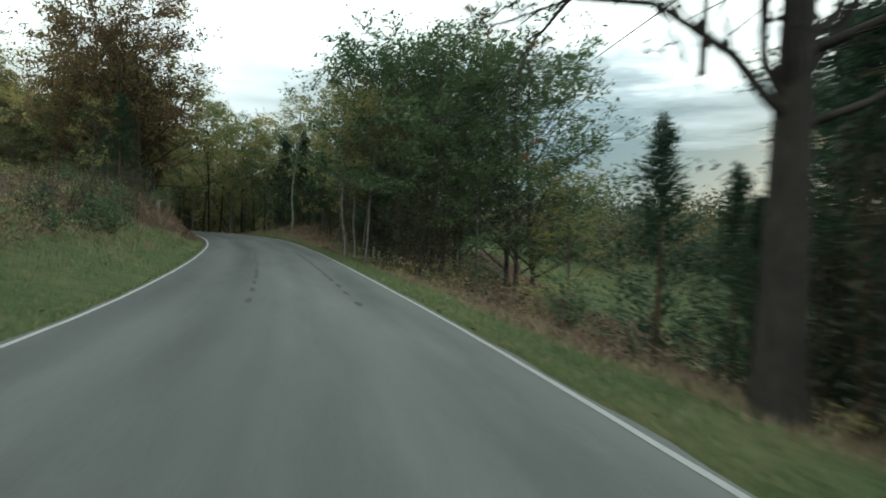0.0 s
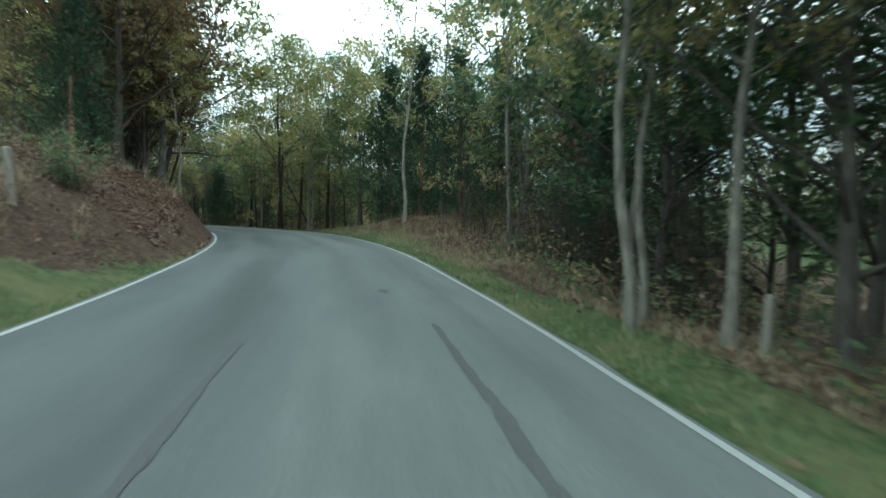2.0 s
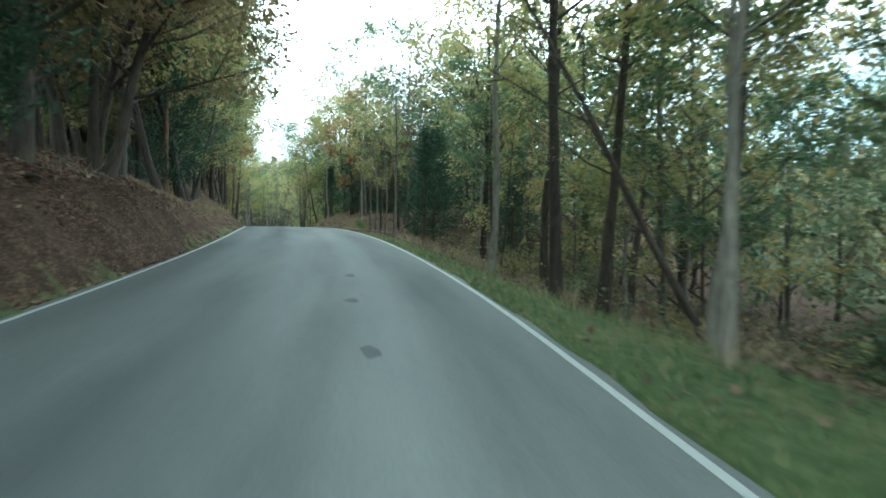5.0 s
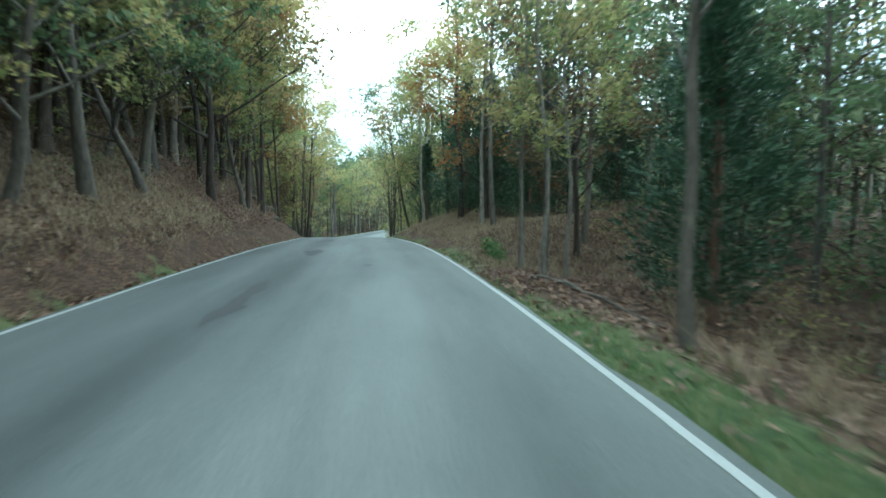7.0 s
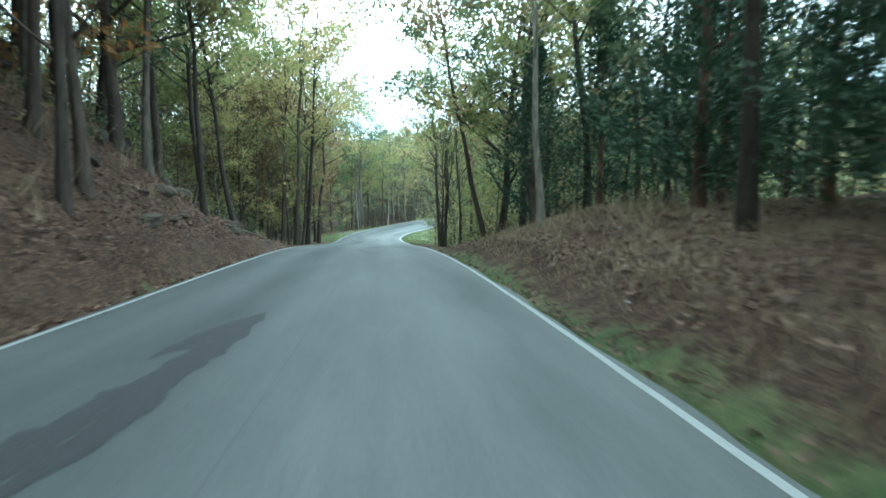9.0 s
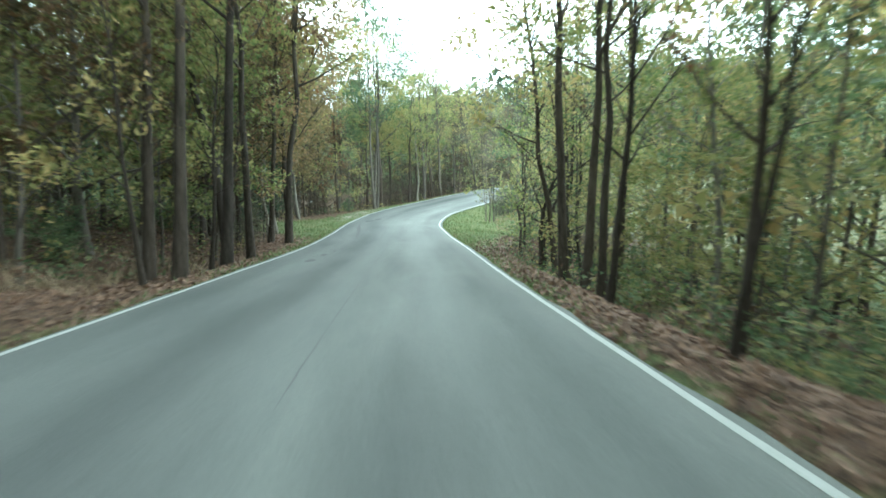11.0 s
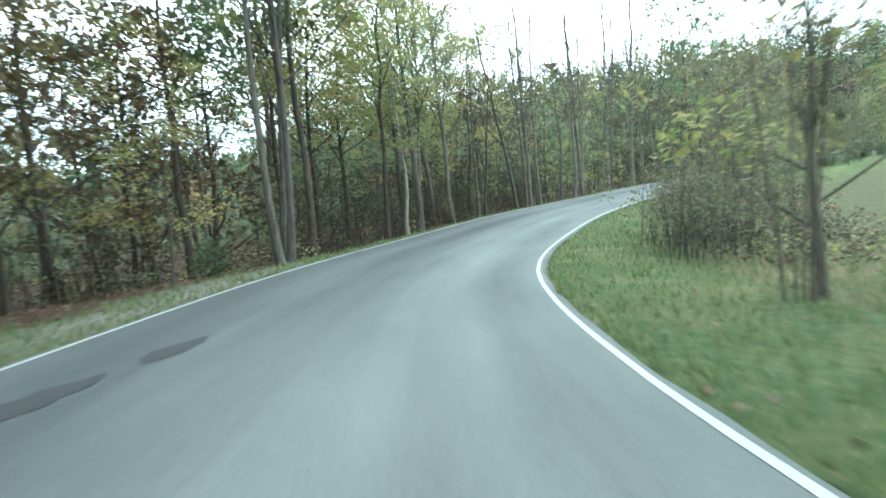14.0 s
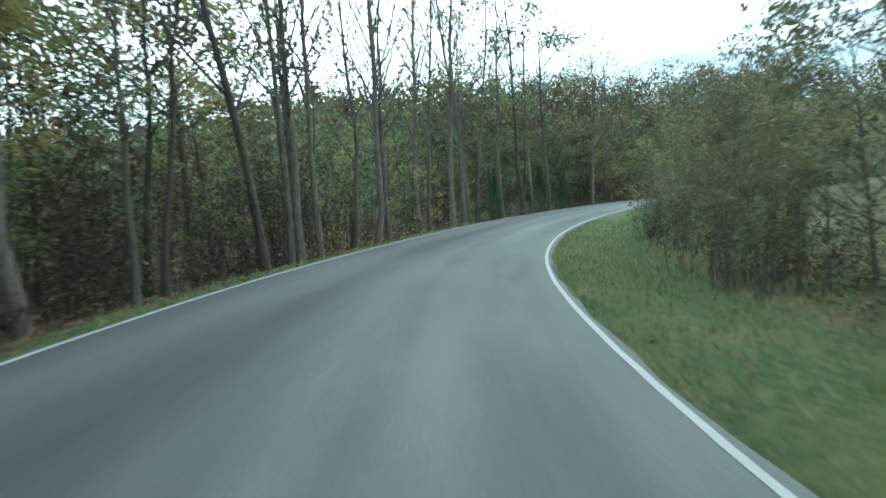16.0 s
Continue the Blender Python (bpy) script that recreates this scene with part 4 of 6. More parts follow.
# left of the road, 25 to 50 m on
tree("thicket", 27, -7, 0.5)
tree("thicket", 30, -7.4, 0.55)
tree("thicket", 33, -6.6, 0.55)
tree("thicket", 36, -6.6, 0.5)
tree("thicket", 38.5, -7.6, 0.5)
tree("thicket", 41, -7, 0.5)
tree("thicket", 43.2, -8, 0.55)
# right of the road, 50 to 75 m on
tree("cedar", 50, 11, 1.4)
tree("cedar", 53, 9, 1.3)
tree("slim_pale", 56, 5.6, 1.25)
tree("slim_green", 56, 7.5)
tree("cedar", 57.5, 7, 1.3)
tree("cedar", 60.5, 6.5, 1.35)
tree("mid_green", 62, 9.5)
tree("canopy", 66, 8.5, 0.95)
tree("slim_pale", 69.3, 4.8, 1.01)
tree("canopy_green", 70, 7.8, 1.01)
tree("slim_pale", 70.8, 5.6, 0.90, 0.03)
tree("bare_dark", 73, 7.2, 0.8, 0.5, 0.1)
tree("canopy", 74.5, 8.4, 1.01)
# left of the road, 50 to 75 m on
tree("full_rust", 56.5, -6.6, 1.22, 0.08)
tree("full_tan", 60.5, -7.6, 1.2, 0.14)
tree("full_rust", 64, -8.4, 1.05, 0.1)
tree("sapling_green", 54, -9.5, 0.9)
tree("mid_green", 54, -22, 0.6)
tree("cedar", 55, -8, 1.3)
tree("slim_pale", 57.6, -4.2, 0.75, 0.18)
tree("mid_rust", 60, -5.6, 0.9, 0.1)
tree("mid_rust", 62, -5.6, 0.95, 0.05)
tree("mid_yellow", 63.5, -8.4, 1.2, 0.06)
tree("slim_pale", 64, -5.6, 1, -0.15)
tree("canopy_green", 64.5, -4.5, 1, 0.34)
tree("slim_dark", 64.5, -5.4, 1.1, 0.05)
tree("mid_tan", 66, -7.6, 1.1)
tree("mid_yellow", 66.5, -4.8, 1.1, 0.34)
tree("mid_yellow", 67, -6.2, 1.1, 0.1)
tree("bare_dark", 68, -5.6, 0.9)
tree("slim_dark", 71, -5.4, 1.0)
tree("cedar", 74, -5, 1.1)
# right of the road, 75 to 100 m on
tree("slim_dark", 76, 5.4, 1.24)
tree("canopy_green", 78.5, 7.6, 1.01)
tree("slim_pale", 80.5, 5.1, 1.18)
tree("canopy", 83, 7.8, 1.01)
tree("canopy_green", 87.5, 7.4, 1.01)
tree("canopy", 91, 8.2, 0.95)
tree("bare", 92.5, 4.3, 0.7)
tree("cedar", 96, 6.5, 1.1)
tree("cedar", 98, 7.5, 1.2)
tree("slim_pale", 98.6, 4.35, 0.78, 0.02)
tree("slim_pale", 99.2, 5, 0.7)
# left of the road, 75 to 100 m on
tree("canopy", 76, -5.4, 0.95, 0.18)
tree("mid_tan", 78, -6.4, 1.1, 0.1)
tree("slim_dark", 79.5, -4.9, 1.2)
tree("canopy", 80, -5.8, 0.95, 0.15)
tree("mid_rust", 81, -7)
tree("cedar", 88.5, -5, 1.15)
tree("mid_green", 93, -7.5, 1.1, 0.1)
tree("full_green", 95, -11, 1, 0.05)
tree("canopy_green", 96, -8.2, 0.95, 0.08)
tree("mid_yellow", 96.5, -7, 1.15, 0.1)
tree("mid_green", 99, -8.2, 1.2, 0.08)
# right of the road, 100 to 125 m on
tree("slim_pale", 100.4, 4.3, 0.78)
tree("slim_green", 101, 5, 0.7)
tree("mid_rust", 103, 6.5, 0.8)
tree("slim_green", 109, 5.4, 1.1)
tree("cedar", 112, 7.5, 1.0)
tree("mid_orange", 115.4, 6.4, 0.95)
tree("slim_pale", 112.5, 5.6, 1.15)
tree("cedar", 118.5, 7.2, 1.3)
tree("slim_dark", 120, 6, 1.15)
tree("cedar", 123, 6.8, 1.3)
# left of the road, 100 to 125 m on
tree("full_rust", 100, -11, 1, 0.05)
tree("canopy", 101, -8.4, 1, 0.06)
tree("mid_yellow", 101.5, -7, 1.15, 0.1)
tree("mid_tan", 104, -7.6, 1.2, 0.1)
tree("full_green", 105, -11.5, 1, 0.05)
tree("canopy", 106, -8, 1, 0.06)
tree("mid_yellow", 106.5, -7, 1.1, 0.12)
tree("mid_rust", 108.5, -8.4, 1.2, 0.1)
tree("mid_yellow", 109.5, -6.6, 1.1, 0.14)
tree("canopy_green", 110, -9.5, 1, 0.04)
tree("full_green", 112, -13, 1, 0.05)
tree("slim_dark", 112, -7, 1.2)
tree("mid_orange", 113, -8.2, 1.1, 0.14)
tree("canopy", 113, -10.5, 1, 0.06)
tree("slim_dark", 114, -6, 1.1, 0.04)
tree("full_rust", 115, -14, 1, 0.05)
tree("mid_yellow", 115, -11, 1.2, 0.08)
tree("canopy", 115.5, -9, 1, 0.1)
tree("slim_dark", 116.5, -7.5, 1.2, -0.03)
tree("mid_yellow", 117, -7.4, 1.2, 0.2)
tree("canopy_green", 118, -10, 1.05, 0.06)
tree("full_green", 118.5, -12.5, 1, 0.05)
tree("slim_dark", 119, -4.9, 1.1, 0.05)
tree("mid_yellow", 119.5, -11.5, 1.2, 0.08)
tree("slim_dark", 120, -6.3, 1.2, 0.02)
tree("canopy", 121, -8.8, 1, 0.1)
tree("mid_orange", 121.5, -7.4, 1.05, 0.16)
tree("full_green", 121.5, -14.5, 1, 0.05)
tree("slim_dark", 123, -4.7, 1.1, 0.06)
tree("canopy_green", 123.5, -8.2, 1, 0.1)
tree("full_rust", 124.5, -12, 0.95, 0.05)
# right of the road, 125 to 150 m on
tree("canopy_green", 126, 7.6, 0.9, -0.06)
tree("slim_pale", 127.5, 4.9, 1.2, 0.06)
tree("canopy", 130, 7, 0.9, -0.08)
tree("cedar", 131, 5.6)
tree("mid_yellow", 134, 6.5, 1.25)
tree("mid_yellow", 136, 6.6, 1.3, -0.1)
tree("canopy_green", 137, 5.3, 0.8, -0.24)
tree("mid_tan", 138, 5.9, 1.15, -0.08)
tree("bare_dark", 143, 4.1, 0.6, -0.12)
tree("bare_dark", 145, 5.2, 0.7, -0.1)
tree("sapling", 147, 7.4, 1.2)
tree("bare_dark", 148, 4.4, 0.65, -0.1)
tree("slim_pale", 148.5, 6.6, 0.9, -0.04)
# left of the road, 125 to 150 m on
tree("slim_dark", 125, -6.2, 1.2, 0.1)
tree("mid_yellow", 125.5, -7.6, 1.1, 0.12)
tree("canopy", 126, -8.6, 1, 0.08)
tree("full_green", 128, -13.5, 1, 0.05)
tree("mid_yellow", 128, -10, 1.2, 0.08)
tree("slim_dark", 128, -7, 1.2, 0.05)
tree("canopy", 129, -8.4, 1, 0.1)
tree("slim_green", 130, -5.6, 1.1, 0.06)
tree("canopy_green", 131.5, -7.4, 0.95, 0.12)
tree("full_green", 131.5, -11.5, 0.95, 0.05)
tree("slim_dark", 132, -4.6, 0.9, 0.1)
tree("canopy", 134, -6.6, 0.95, 0.14)
tree("canopy", 138, -6.2, 0.9, 0.12)
tree("canopy", 139.5, -5.2, 0.85, 0.22)
tree("mid_yellow", 147, -7.5)
tree("sapling", 149, -6.2, 1.2)
# right of the road, 150 to 175 m on
tree("slim_dark", 150, 4.9, 0.8, -0.06)
tree("sapling", 150.5, 7, 1.1)
tree("shrub_yellow", 151, 6.2, 0.9)
tree("slim_dark", 151.3, 4.9, 1.1, 0.04)
tree("sapling", 152, 10, 1.3)
tree("slim_dark", 153, 4.8, 1.15, 0.08)
tree("sapling", 153, 8, 1.2)
tree("shrub_yellow", 154, 6.6, 0.9)
tree("sapling", 155, 6.2, 1.1)
tree("slim_dark", 156, 7.2)
tree("sapling", 156.5, 8.6, 1.2)
tree("shrub_yellow", 157, 7.6, 0.9)
tree("slim_dark", 157.5, 5.6, 0.9, 0.1)
tree("sapling", 158, 10.5, 1.3)
tree("crooked", 157.4, 5.0, 0.75, -0.02)
tree("sapling", 159, 6.5, 1.1)
tree("crooked", 160, 5.8, 0.85, -0.1)
tree("shrub_yellow", 160.5, 8.2, 0.9)
tree("sapling", 160.5, 7.2, 1.1)
tree("mid_yellow", 161, 11, 0.65)
tree("crooked", 161.7, 5.3, 0.6, 0.06)
tree("slim_dark", 163, 7.2, 0.75, 0.02)
tree("sapling", 163, 7.6, 0.8)
tree("bare_dark", 163.4, 5.7, 0.5, 0.02)
tree("thicket_green", 164.5, 8.8, 0.8)
tree("slim_dark", 165.2, 8.4, 0.75, -0.03)
tree("shrub_yellow", 165.5, 7.9, 1.1)
tree("sapling", 166, 7, 0.72)
tree("sapling", 166.5, 9.6)
tree("slim_dark", 167.5, 8, 0.5, 0.04)
tree("thicket_green", 167.5, 10.2, 0.8)
tree("mid_yellow", 168, 12.5, 0.5)
tree("sapling", 168.5, 7.8, 0.8)
tree("sapling", 169, 10.6)
tree("shrub", 169, 8.2, 1.1)
tree("slim_dark", 170, 9, 0.5, 0.02)
tree("thicket_green", 170.5, 11, 0.8)
tree("mid_yellow", 171, 12, 0.5)
tree("sapling_green", 171, 7.4, 0.7)
tree("sapling", 172, 11.5)
tree("thicket_green", 172, 9.4, 0.7)
tree("shrub", 172.5, 7.6)
tree("thicket_green", 173.5, 10.4, 0.75)
tree("sapling", 173.5, 8, 0.7)
tree("bare", 174, 9.8, 0.55)
tree("mid_yellow", 174.5, 12.5, 0.5)
# left of the road, 150 to 175 m on
tree("bare_dark", 150, -4.4, 0.55, 0.14)
tree("mid_yellow", 150.5, -9)
tree("slim_dark", 151.5, -4.3, 1.4)
tree("slim_dark", 152, -5.2, 1.3)
tree("bare_dark", 153.5, -4.2, 0.55, 0.12)
tree("slim_dark", 153.7, -3.9, 1.3)
tree("sapling", 154.5, -6.4, 1.2)
tree("mid_yellow", 155, -8)
tree("bare_dark", 155.5, -4.4, 0.5, 0.16)
tree("sapling", 157, -6.8, 1.2)
tree("slim_dark", 157.5, -4.9, 1.2, 0.08)
tree("slim_dark", 158, -4.3, 1.2, 0.02)
tree("mid_yellow", 158, -10)
tree("sapling", 160, -6, 1.1)
tree("mid_yellow", 160.5, -7.4, 0.9)
tree("thicket_green", 162, -5.8, 0.7)
tree("mid_tan", 162.5, -9.4)
tree("mid_rust", 163, -7.4, 0.95, 0.04)
tree("slim_dark", 163.8, -4.1, 1.25, 0.02)
tree("thicket", 164.5, -5.9, 0.7)
tree("slim_dark", 164.6, -5, 1.1, 0.06)
tree("mid_tan", 165.5, -6.6, 0.9, 0.06)
tree("mid_rust", 167, -8.2, 0.95)
tree("thicket_green", 167, -6.4, 0.7)
tree("forked", 167.1, -4.7, 1, 0.05)
tree("slim_pale", 168, -5.8, 1, 0.12)
tree("full_rust", 169, -9.5, 1.0)
tree("slim_pale", 169.3, -5.6, 1.1, 0.1)
tree("thicket", 169.5, -7, 0.7)
tree("cedar", 171, -8, 0.95)
tree("full_rust", 172.5, -9, 0.9)
# right of the road, 175 to 200 m on
tree("slim_dark", 175, 9, 0.6)
tree("thicket_green", 175.5, 11, 0.8)
tree("bare_dark", 176, 10.5, 0.6)
tree("thicket_green", 176.5, 9.6, 0.7)
tree("mid_dull", 177, 12, 0.45)
tree("bare_dark", 177.5, 9.4, 0.6, 0.05)
tree("clump", 183.4, 6.3, 1.05)
tree("sapling", 183.6, 6.5, 1.45)
tree("thicket_green", 191, 6.6, 0.9)
tree("thicket_green", 192.3, 7.2)
tree("thicket_green", 193.5, 6.4, 0.95)
tree("clump", 194, 8.2, 0.7)
tree("thicket_green", 195, 7)
tree("thicket_green", 196.2, 6.5, 1.05)
tree("bare", 196.8, 8, 0.5)
tree("thicket_green", 197.5, 7.4, 1.1)
tree("clump", 198, 8.6, 0.7)
tree("thicket_green", 199, 6.8, 1.05)
# left of the road, 175 to 200 m on
tree("mid_rust", 175, -9.5, 0.9)
tree("canopy", 178, -9.5, 0.85)
tree("slim_pale", 182, -7.2, 1.2, 0.03)
tree("canopy", 184, -9.5, 0.9)
tree("slim_green", 191.3, -4.25, 1.25, -0.02)
tree("slim_green", 192.2, -4.5, 1.2, 0.03)
tree("bare", 193, -5, 1.2)
tree("canopy_green", 193.5, -8.8, 0.9)
tree("forked", 195, -12.5, 0.9)
tree("slim_dark", 195.5, -5.5, 1.2, 0.02)
tree("thicket", 196, -6.2, 0.8)
tree("canopy", 197.5, -8, 0.9)
tree("thicket", 198, -6.8, 0.9)
# right of the road, 200 to 225 m on
tree("thicket_green", 200.5, 7.6, 1.1)
tree("bare", 201.5, 8.6, 0.55)
tree("thicket_green", 202, 7.2, 1.15)
tree("clump", 203.5, 8.8, 0.65)
tree("thicket_green", 204, 8, 1.1)
tree("bare_dark", 205, 7.8, 0.5)
tree("mid_dull", 206, 8.8, 0.75)
tree("thicket_green", 207.5, 7.6, 1.1)
tree("mid_dull", 210.5, 8.6, 0.72)
tree("thicket_green", 212.5, 7)
tree("mid_dull", 213.5, 9.4, 0.8)
tree("thicket_green", 214, 7.2, 1.1)
tree("thicket_green", 216, 7, 1.1)
tree("mid_dull", 217, 9, 0.8)
tree("mid_dull", 213, 8.3, 0.6)
tree("mid_dull", 215.3, 7.5, 0.62)
tree("mid_dull", 217.8, 7.6, 0.7)
tree("mid_dull", 219.8, 8.2, 0.75)
tree("mid_dull", 221, 9.4, 0.8)
tree("thicket_green", 221.5, 7.6, 1.1)
# left of the road, 200 to 225 m on
# the low thickets are added to darken the wood under its trees
tree("slim_dark", 200, -4.7)
tree("thicket", 200, -6, 0.8)
tree("slim_pale", 201, -4.2)
tree("canopy", 201, -8.5, 0.9)
tree("thicket", 202, -5.4, 0.7)
tree("bare", 204, -5, 1.1)
tree("thicket", 204, -6.2, 0.9)
tree("canopy", 205, -9.5, 0.95)
tree("pole", 205.5, -6, 0.9, 0.04)
tree("thicket", 206.5, -5, 0.6)
tree("slim_dark", 207, -5.6, 1, 0.05)
tree("thicket", 208, -6.4, 0.9)
tree("pole", 208.5, -5.2, 0.95, -0.03)
tree("canopy_green", 209, -8.5, 0.9)
tree("bare", 210, -4.4, 1, -0.04)
tree("thicket", 210, -5.4, 0.7)
tree("bare_dark", 211, -4.4, 0.9, 0.02)
tree("thicket", 212, -6.4, 0.9)
tree("canopy", 213, -9.5, 0.9)
tree("pole", 214.4, -3.9, 0.85, -0.33)
tree("thicket", 214.5, -5.6, 0.8)
tree("pole", 216, -3.9, 1, -0.01)
tree("thicket", 217, -6.2, 0.9)
tree("pole", 217, -4, 0.9, 0.02)
tree("pole", 218.5, -4, 1.05, -0.06)
tree("thicket", 219.5, -5.6, 0.8)
tree("pole", 220.5, -5.5, 1, 0.03)
tree("thicket", 222, -6, 0.9)
tree("pole", 223, -4.6, 0.8)
# right of the road, 225 to 250 m on
tree("thicket_green", 225, 7.4)
tree("mid_dull", 226, 9.5, 0.55)
# left of the road, 225 to 250 m on
tree("thicket", 225, -6.2, 0.9)
tree("pole", 225, -4.6)
tree("pole", 226.8, -4.7, 1.05, 0.05)
tree("pole", 229, -6, 0.9, 0.04)
tree("pole", 232, -4.9, 1.1)
tree("pole", 234, -6.4, 1.2, 0.03)
tree("pole", 236.4, -5.6, 1.25)
tree("pole", 238.2, -5.9, 1.15, 0.04)
tree("cedar", 240.5, -5, 0.5)
tree("pole", 241, -6.5, 1.2, -0.04)
tree("slim_green", 243, -5.8, 1.35, 0.03)
tree("forked", 245, -5.6, 1.25)
tree("cedar", 246.5, -5, 0.55)
tree("slim_green", 247.5, -6.2, 1.35, 0.05)
tree("bare", 249, -6, 1.1)
# left of the road, 250 to 275 m on
tree("cedar", 250, -5.4, 0.5)
tree("bare", 254, -5.4)
# a dense hedge of undergrowth right of the road, 38 to 50 m on
tree("cedar", 40.5, 8.6, 0.9)
tree("cedar", 42.5, 7.6, 0.8)
tree("thicket", 44, 7, 0.9)
tree("thicket", 46.5, 7.2, 0.9)
tree("cedar", 46.5, 8.8, 1.0)
tree("thicket", 49.5, 6.6, 0.6)
# leafy trees at the edge of the wood left of the road, 160 to 195 m on
tree("mid_yellow", 160.5, -7.2, 0.95)
tree("mid_tan", 165.5, -8, 1.0)
tree("mid_tan", 176.5, -8.6, 1.0)
tree("mid_rust", 180, -9.2, 0.95)
tree("mid_rust", 187.5, -8.8, 0.9)
tree("mid_yellow", 190.5, -11, 1.1)
tree("mid_rust", 194, -11.5, 1.05)
# crowns that lean over the left bank, 78 to 90 m on
tree("mid_rust", 79, -5.8, 0.95, 0.1)
tree("mid_yellow", 84.5, -5.6, 1.0, 0.1)

# crowns over the left bank where the road bends, 57 to 64 m on
tree("mid_yellow", 60.5, -4.9, 1.15, 0.3)
tree("mid_yellow", 63.5, -4.8, 1.1, 0.3)
tree("full_tan", 66, -6.5, 1.0, 0.15)
tree("full_tan", 69.5, -6.2, 1.05, 0.2)
tree("full_tan", 73.5, -5.8, 1.0, 0.22)
tree("full_tan", 71, -4.9, 1.05, 0.34)
tree("full_tan", 75.3, -4.8, 1.0, 0.34)
tree("mid_tan", 77.5, -5.6, 1.05, 0.24)
tree("mid_tan", 79.8, -4.7, 1.1, 0.34)
tree("mid_tan", 82, -5.6, 1.0, 0.22)
tree("mid_tan", 86, -4.7, 1.1, 0.3)
tree("mid_tan", 90, -4.7, 1.1, 0.3)
tree("mid_tan", 94, -5, 1.15, 0.3)
tree("mid_yellow", 97.5, -5.2, 1.15, 0.3)
tree("mid_green", 101, -5.3, 1.2, 0.3)
tree("mid_yellow", 105, -5.5, 1.2, 0.3)
# low leafy crowns up the steep left bank, 94 to 134 m on
for k, key in enumerate("mid_tan mid_yellow mid_green mid_yellow mid_tan mid_green mid_yellow mid_yellow mid_tan mid_rust mid_yellow mid_green mid_yellow mid_tan mid_green".split()):
    tree(key, 94.5 + 2.7 * k, -(6.2 + 2.2 * (k * 0.618 % 1)), 1.0 + 0.25 * (k * 0.37 % 1), 0.2)
# dark evergreens behind the right bank, 112 to 130 m on
for st, la, size in ((114, 8.6, 1.15), (116.5, 9.6, 1.3), (119.5, 9.2, 1.35), (121.6, 8.4, 1.2), (125, 8.4, 1.3), (127.2, 9, 1.25), (129, 7, 1.2)):
    tree("cedar", st, la, size)

# the wood's corner left of the road, 166 to 176 m on
tree("full_tan", 168, -7.6, 1.0)
tree("cedar", 171.8, -7.4, 1.3)
tree("full_tan", 174.5, -9.2, 1.1)
tree("mid_tan", 170, -10.5, 1.2)
tree("full_tan", 178.5, -8.6, 1.0)
tree("cedar", 180.5, -9, 1.2)
tree("full_tan", 182.8, -10, 1.05)
tree("mid_tan", 185.5, -9.6, 1.1)

# mixes of kinds by stretch of road and side: (from, to, first distance, mix)
# the field's far edge, where the road comes round
for s, l, size in ((223.5, 8.4, .7), (228, 8.2, .62), (231, 9.2, .7), (234, 8.3, .6), (237.5, 9, .72), (241, 8.4, .66), (245, 9.2, .7), (249, 8.4, .64), (253, 9, .7), (256, 8.2, .62), (259, 9.2, .72), (262, 8.4, .64), (265, 9, .7), (268, 8.4, .66), (271, 9, .7), (274, 8.4, .66)):
    tree("mid_dull", s, l, size)
for s in (224.5, 227, 230, 232.5, 236, 239.5, 243, 247, 251, 254, 257, 260, 263, 266, 269, 272, 275):
    tree("thicket_green", s, 6.9, 0.95)
for k in range(24):
    tree("shrub", 243 + 1.55 * k, 5.6 + 0.5 * (k % 3), 0.8 + 0.1 * (k % 4))
# crowns that reach over the far lane below the hill
tree("mid_yellow", 118, -5.0, 1.25, 0.12)
tree("mid_tan", 112.5, -5.3, 1.2, 0.08)
tree("mid_orange", 124.5, -5.0, 1.1, 0.1)
# the low wood behind the left verge
for s, l, key, size in ((176.5, -11.5, "deep_dull", .8), (179.5, -11, "thicket", 1.3), (181.5, -9.6, "thicket_green", 1.1), (183.5, -11.6, "mid_orange", .8), (185, -9.4, "thicket", 1.1), (187, -10.6, "thicket_green", 1.2), (189, -8.6, "thicket", 1.0)):
    tree(key, s, l, size)


MIX_RIGHT = (
    (30, 44, 2.6, "full_green mid_green slim_pale mid_green cedar sapling_green full_green"),
    (44, 66, 3.2, "cedar slim_green mid_green slim_pale sapling bare cedar mid_yellow"),
    (66, 92, 3.6, "slim_pale mid_yellow slim_green mid_yellow bare sapling slim_green mid_green"),
    (92, 132, 4.2, "cedar slim_green mid_rust cedar slim_green mid_green slim_pale mid_green"),
    (132, 164, 3.0, "slim_dark sapling bare_dark slim_green mid_yellow sapling_green"),
)
MIX_LEFT = (
    (53, 60, 4.6, "mid_rust slim_dark mid_green cedar slim_dark bare_dark mid_rust"),
    (58, 88, 4.6, "cedar slim_dark mid_tan slim_dark mid_rust mid_tan bare_dark"),
    (88, 134, 4.6, "canopy mid_yellow canopy canopy_green slim_dark mid_green"),
    (134, 160, 3.6, "slim_dark mid_yellow mid_yellow slim_dark mid_rust sapling"),
    (160, 192, 8.5, "mid_tan slim_pale mid_tan bare slim_dark mid_yellow"),
    (194, 225, 2.6, "slim_dark bare sapling bare thicket slim_pale slim_dark thicket"),
    (225, 285, 3.4, "bare sapling mid_dull pole mid_dull thicket"),
)


def free(x, y, gap):
    a = np.array(PLACED)
    return bool((((a - (x, y)) ** 2).sum(1) > gap * gap).all())


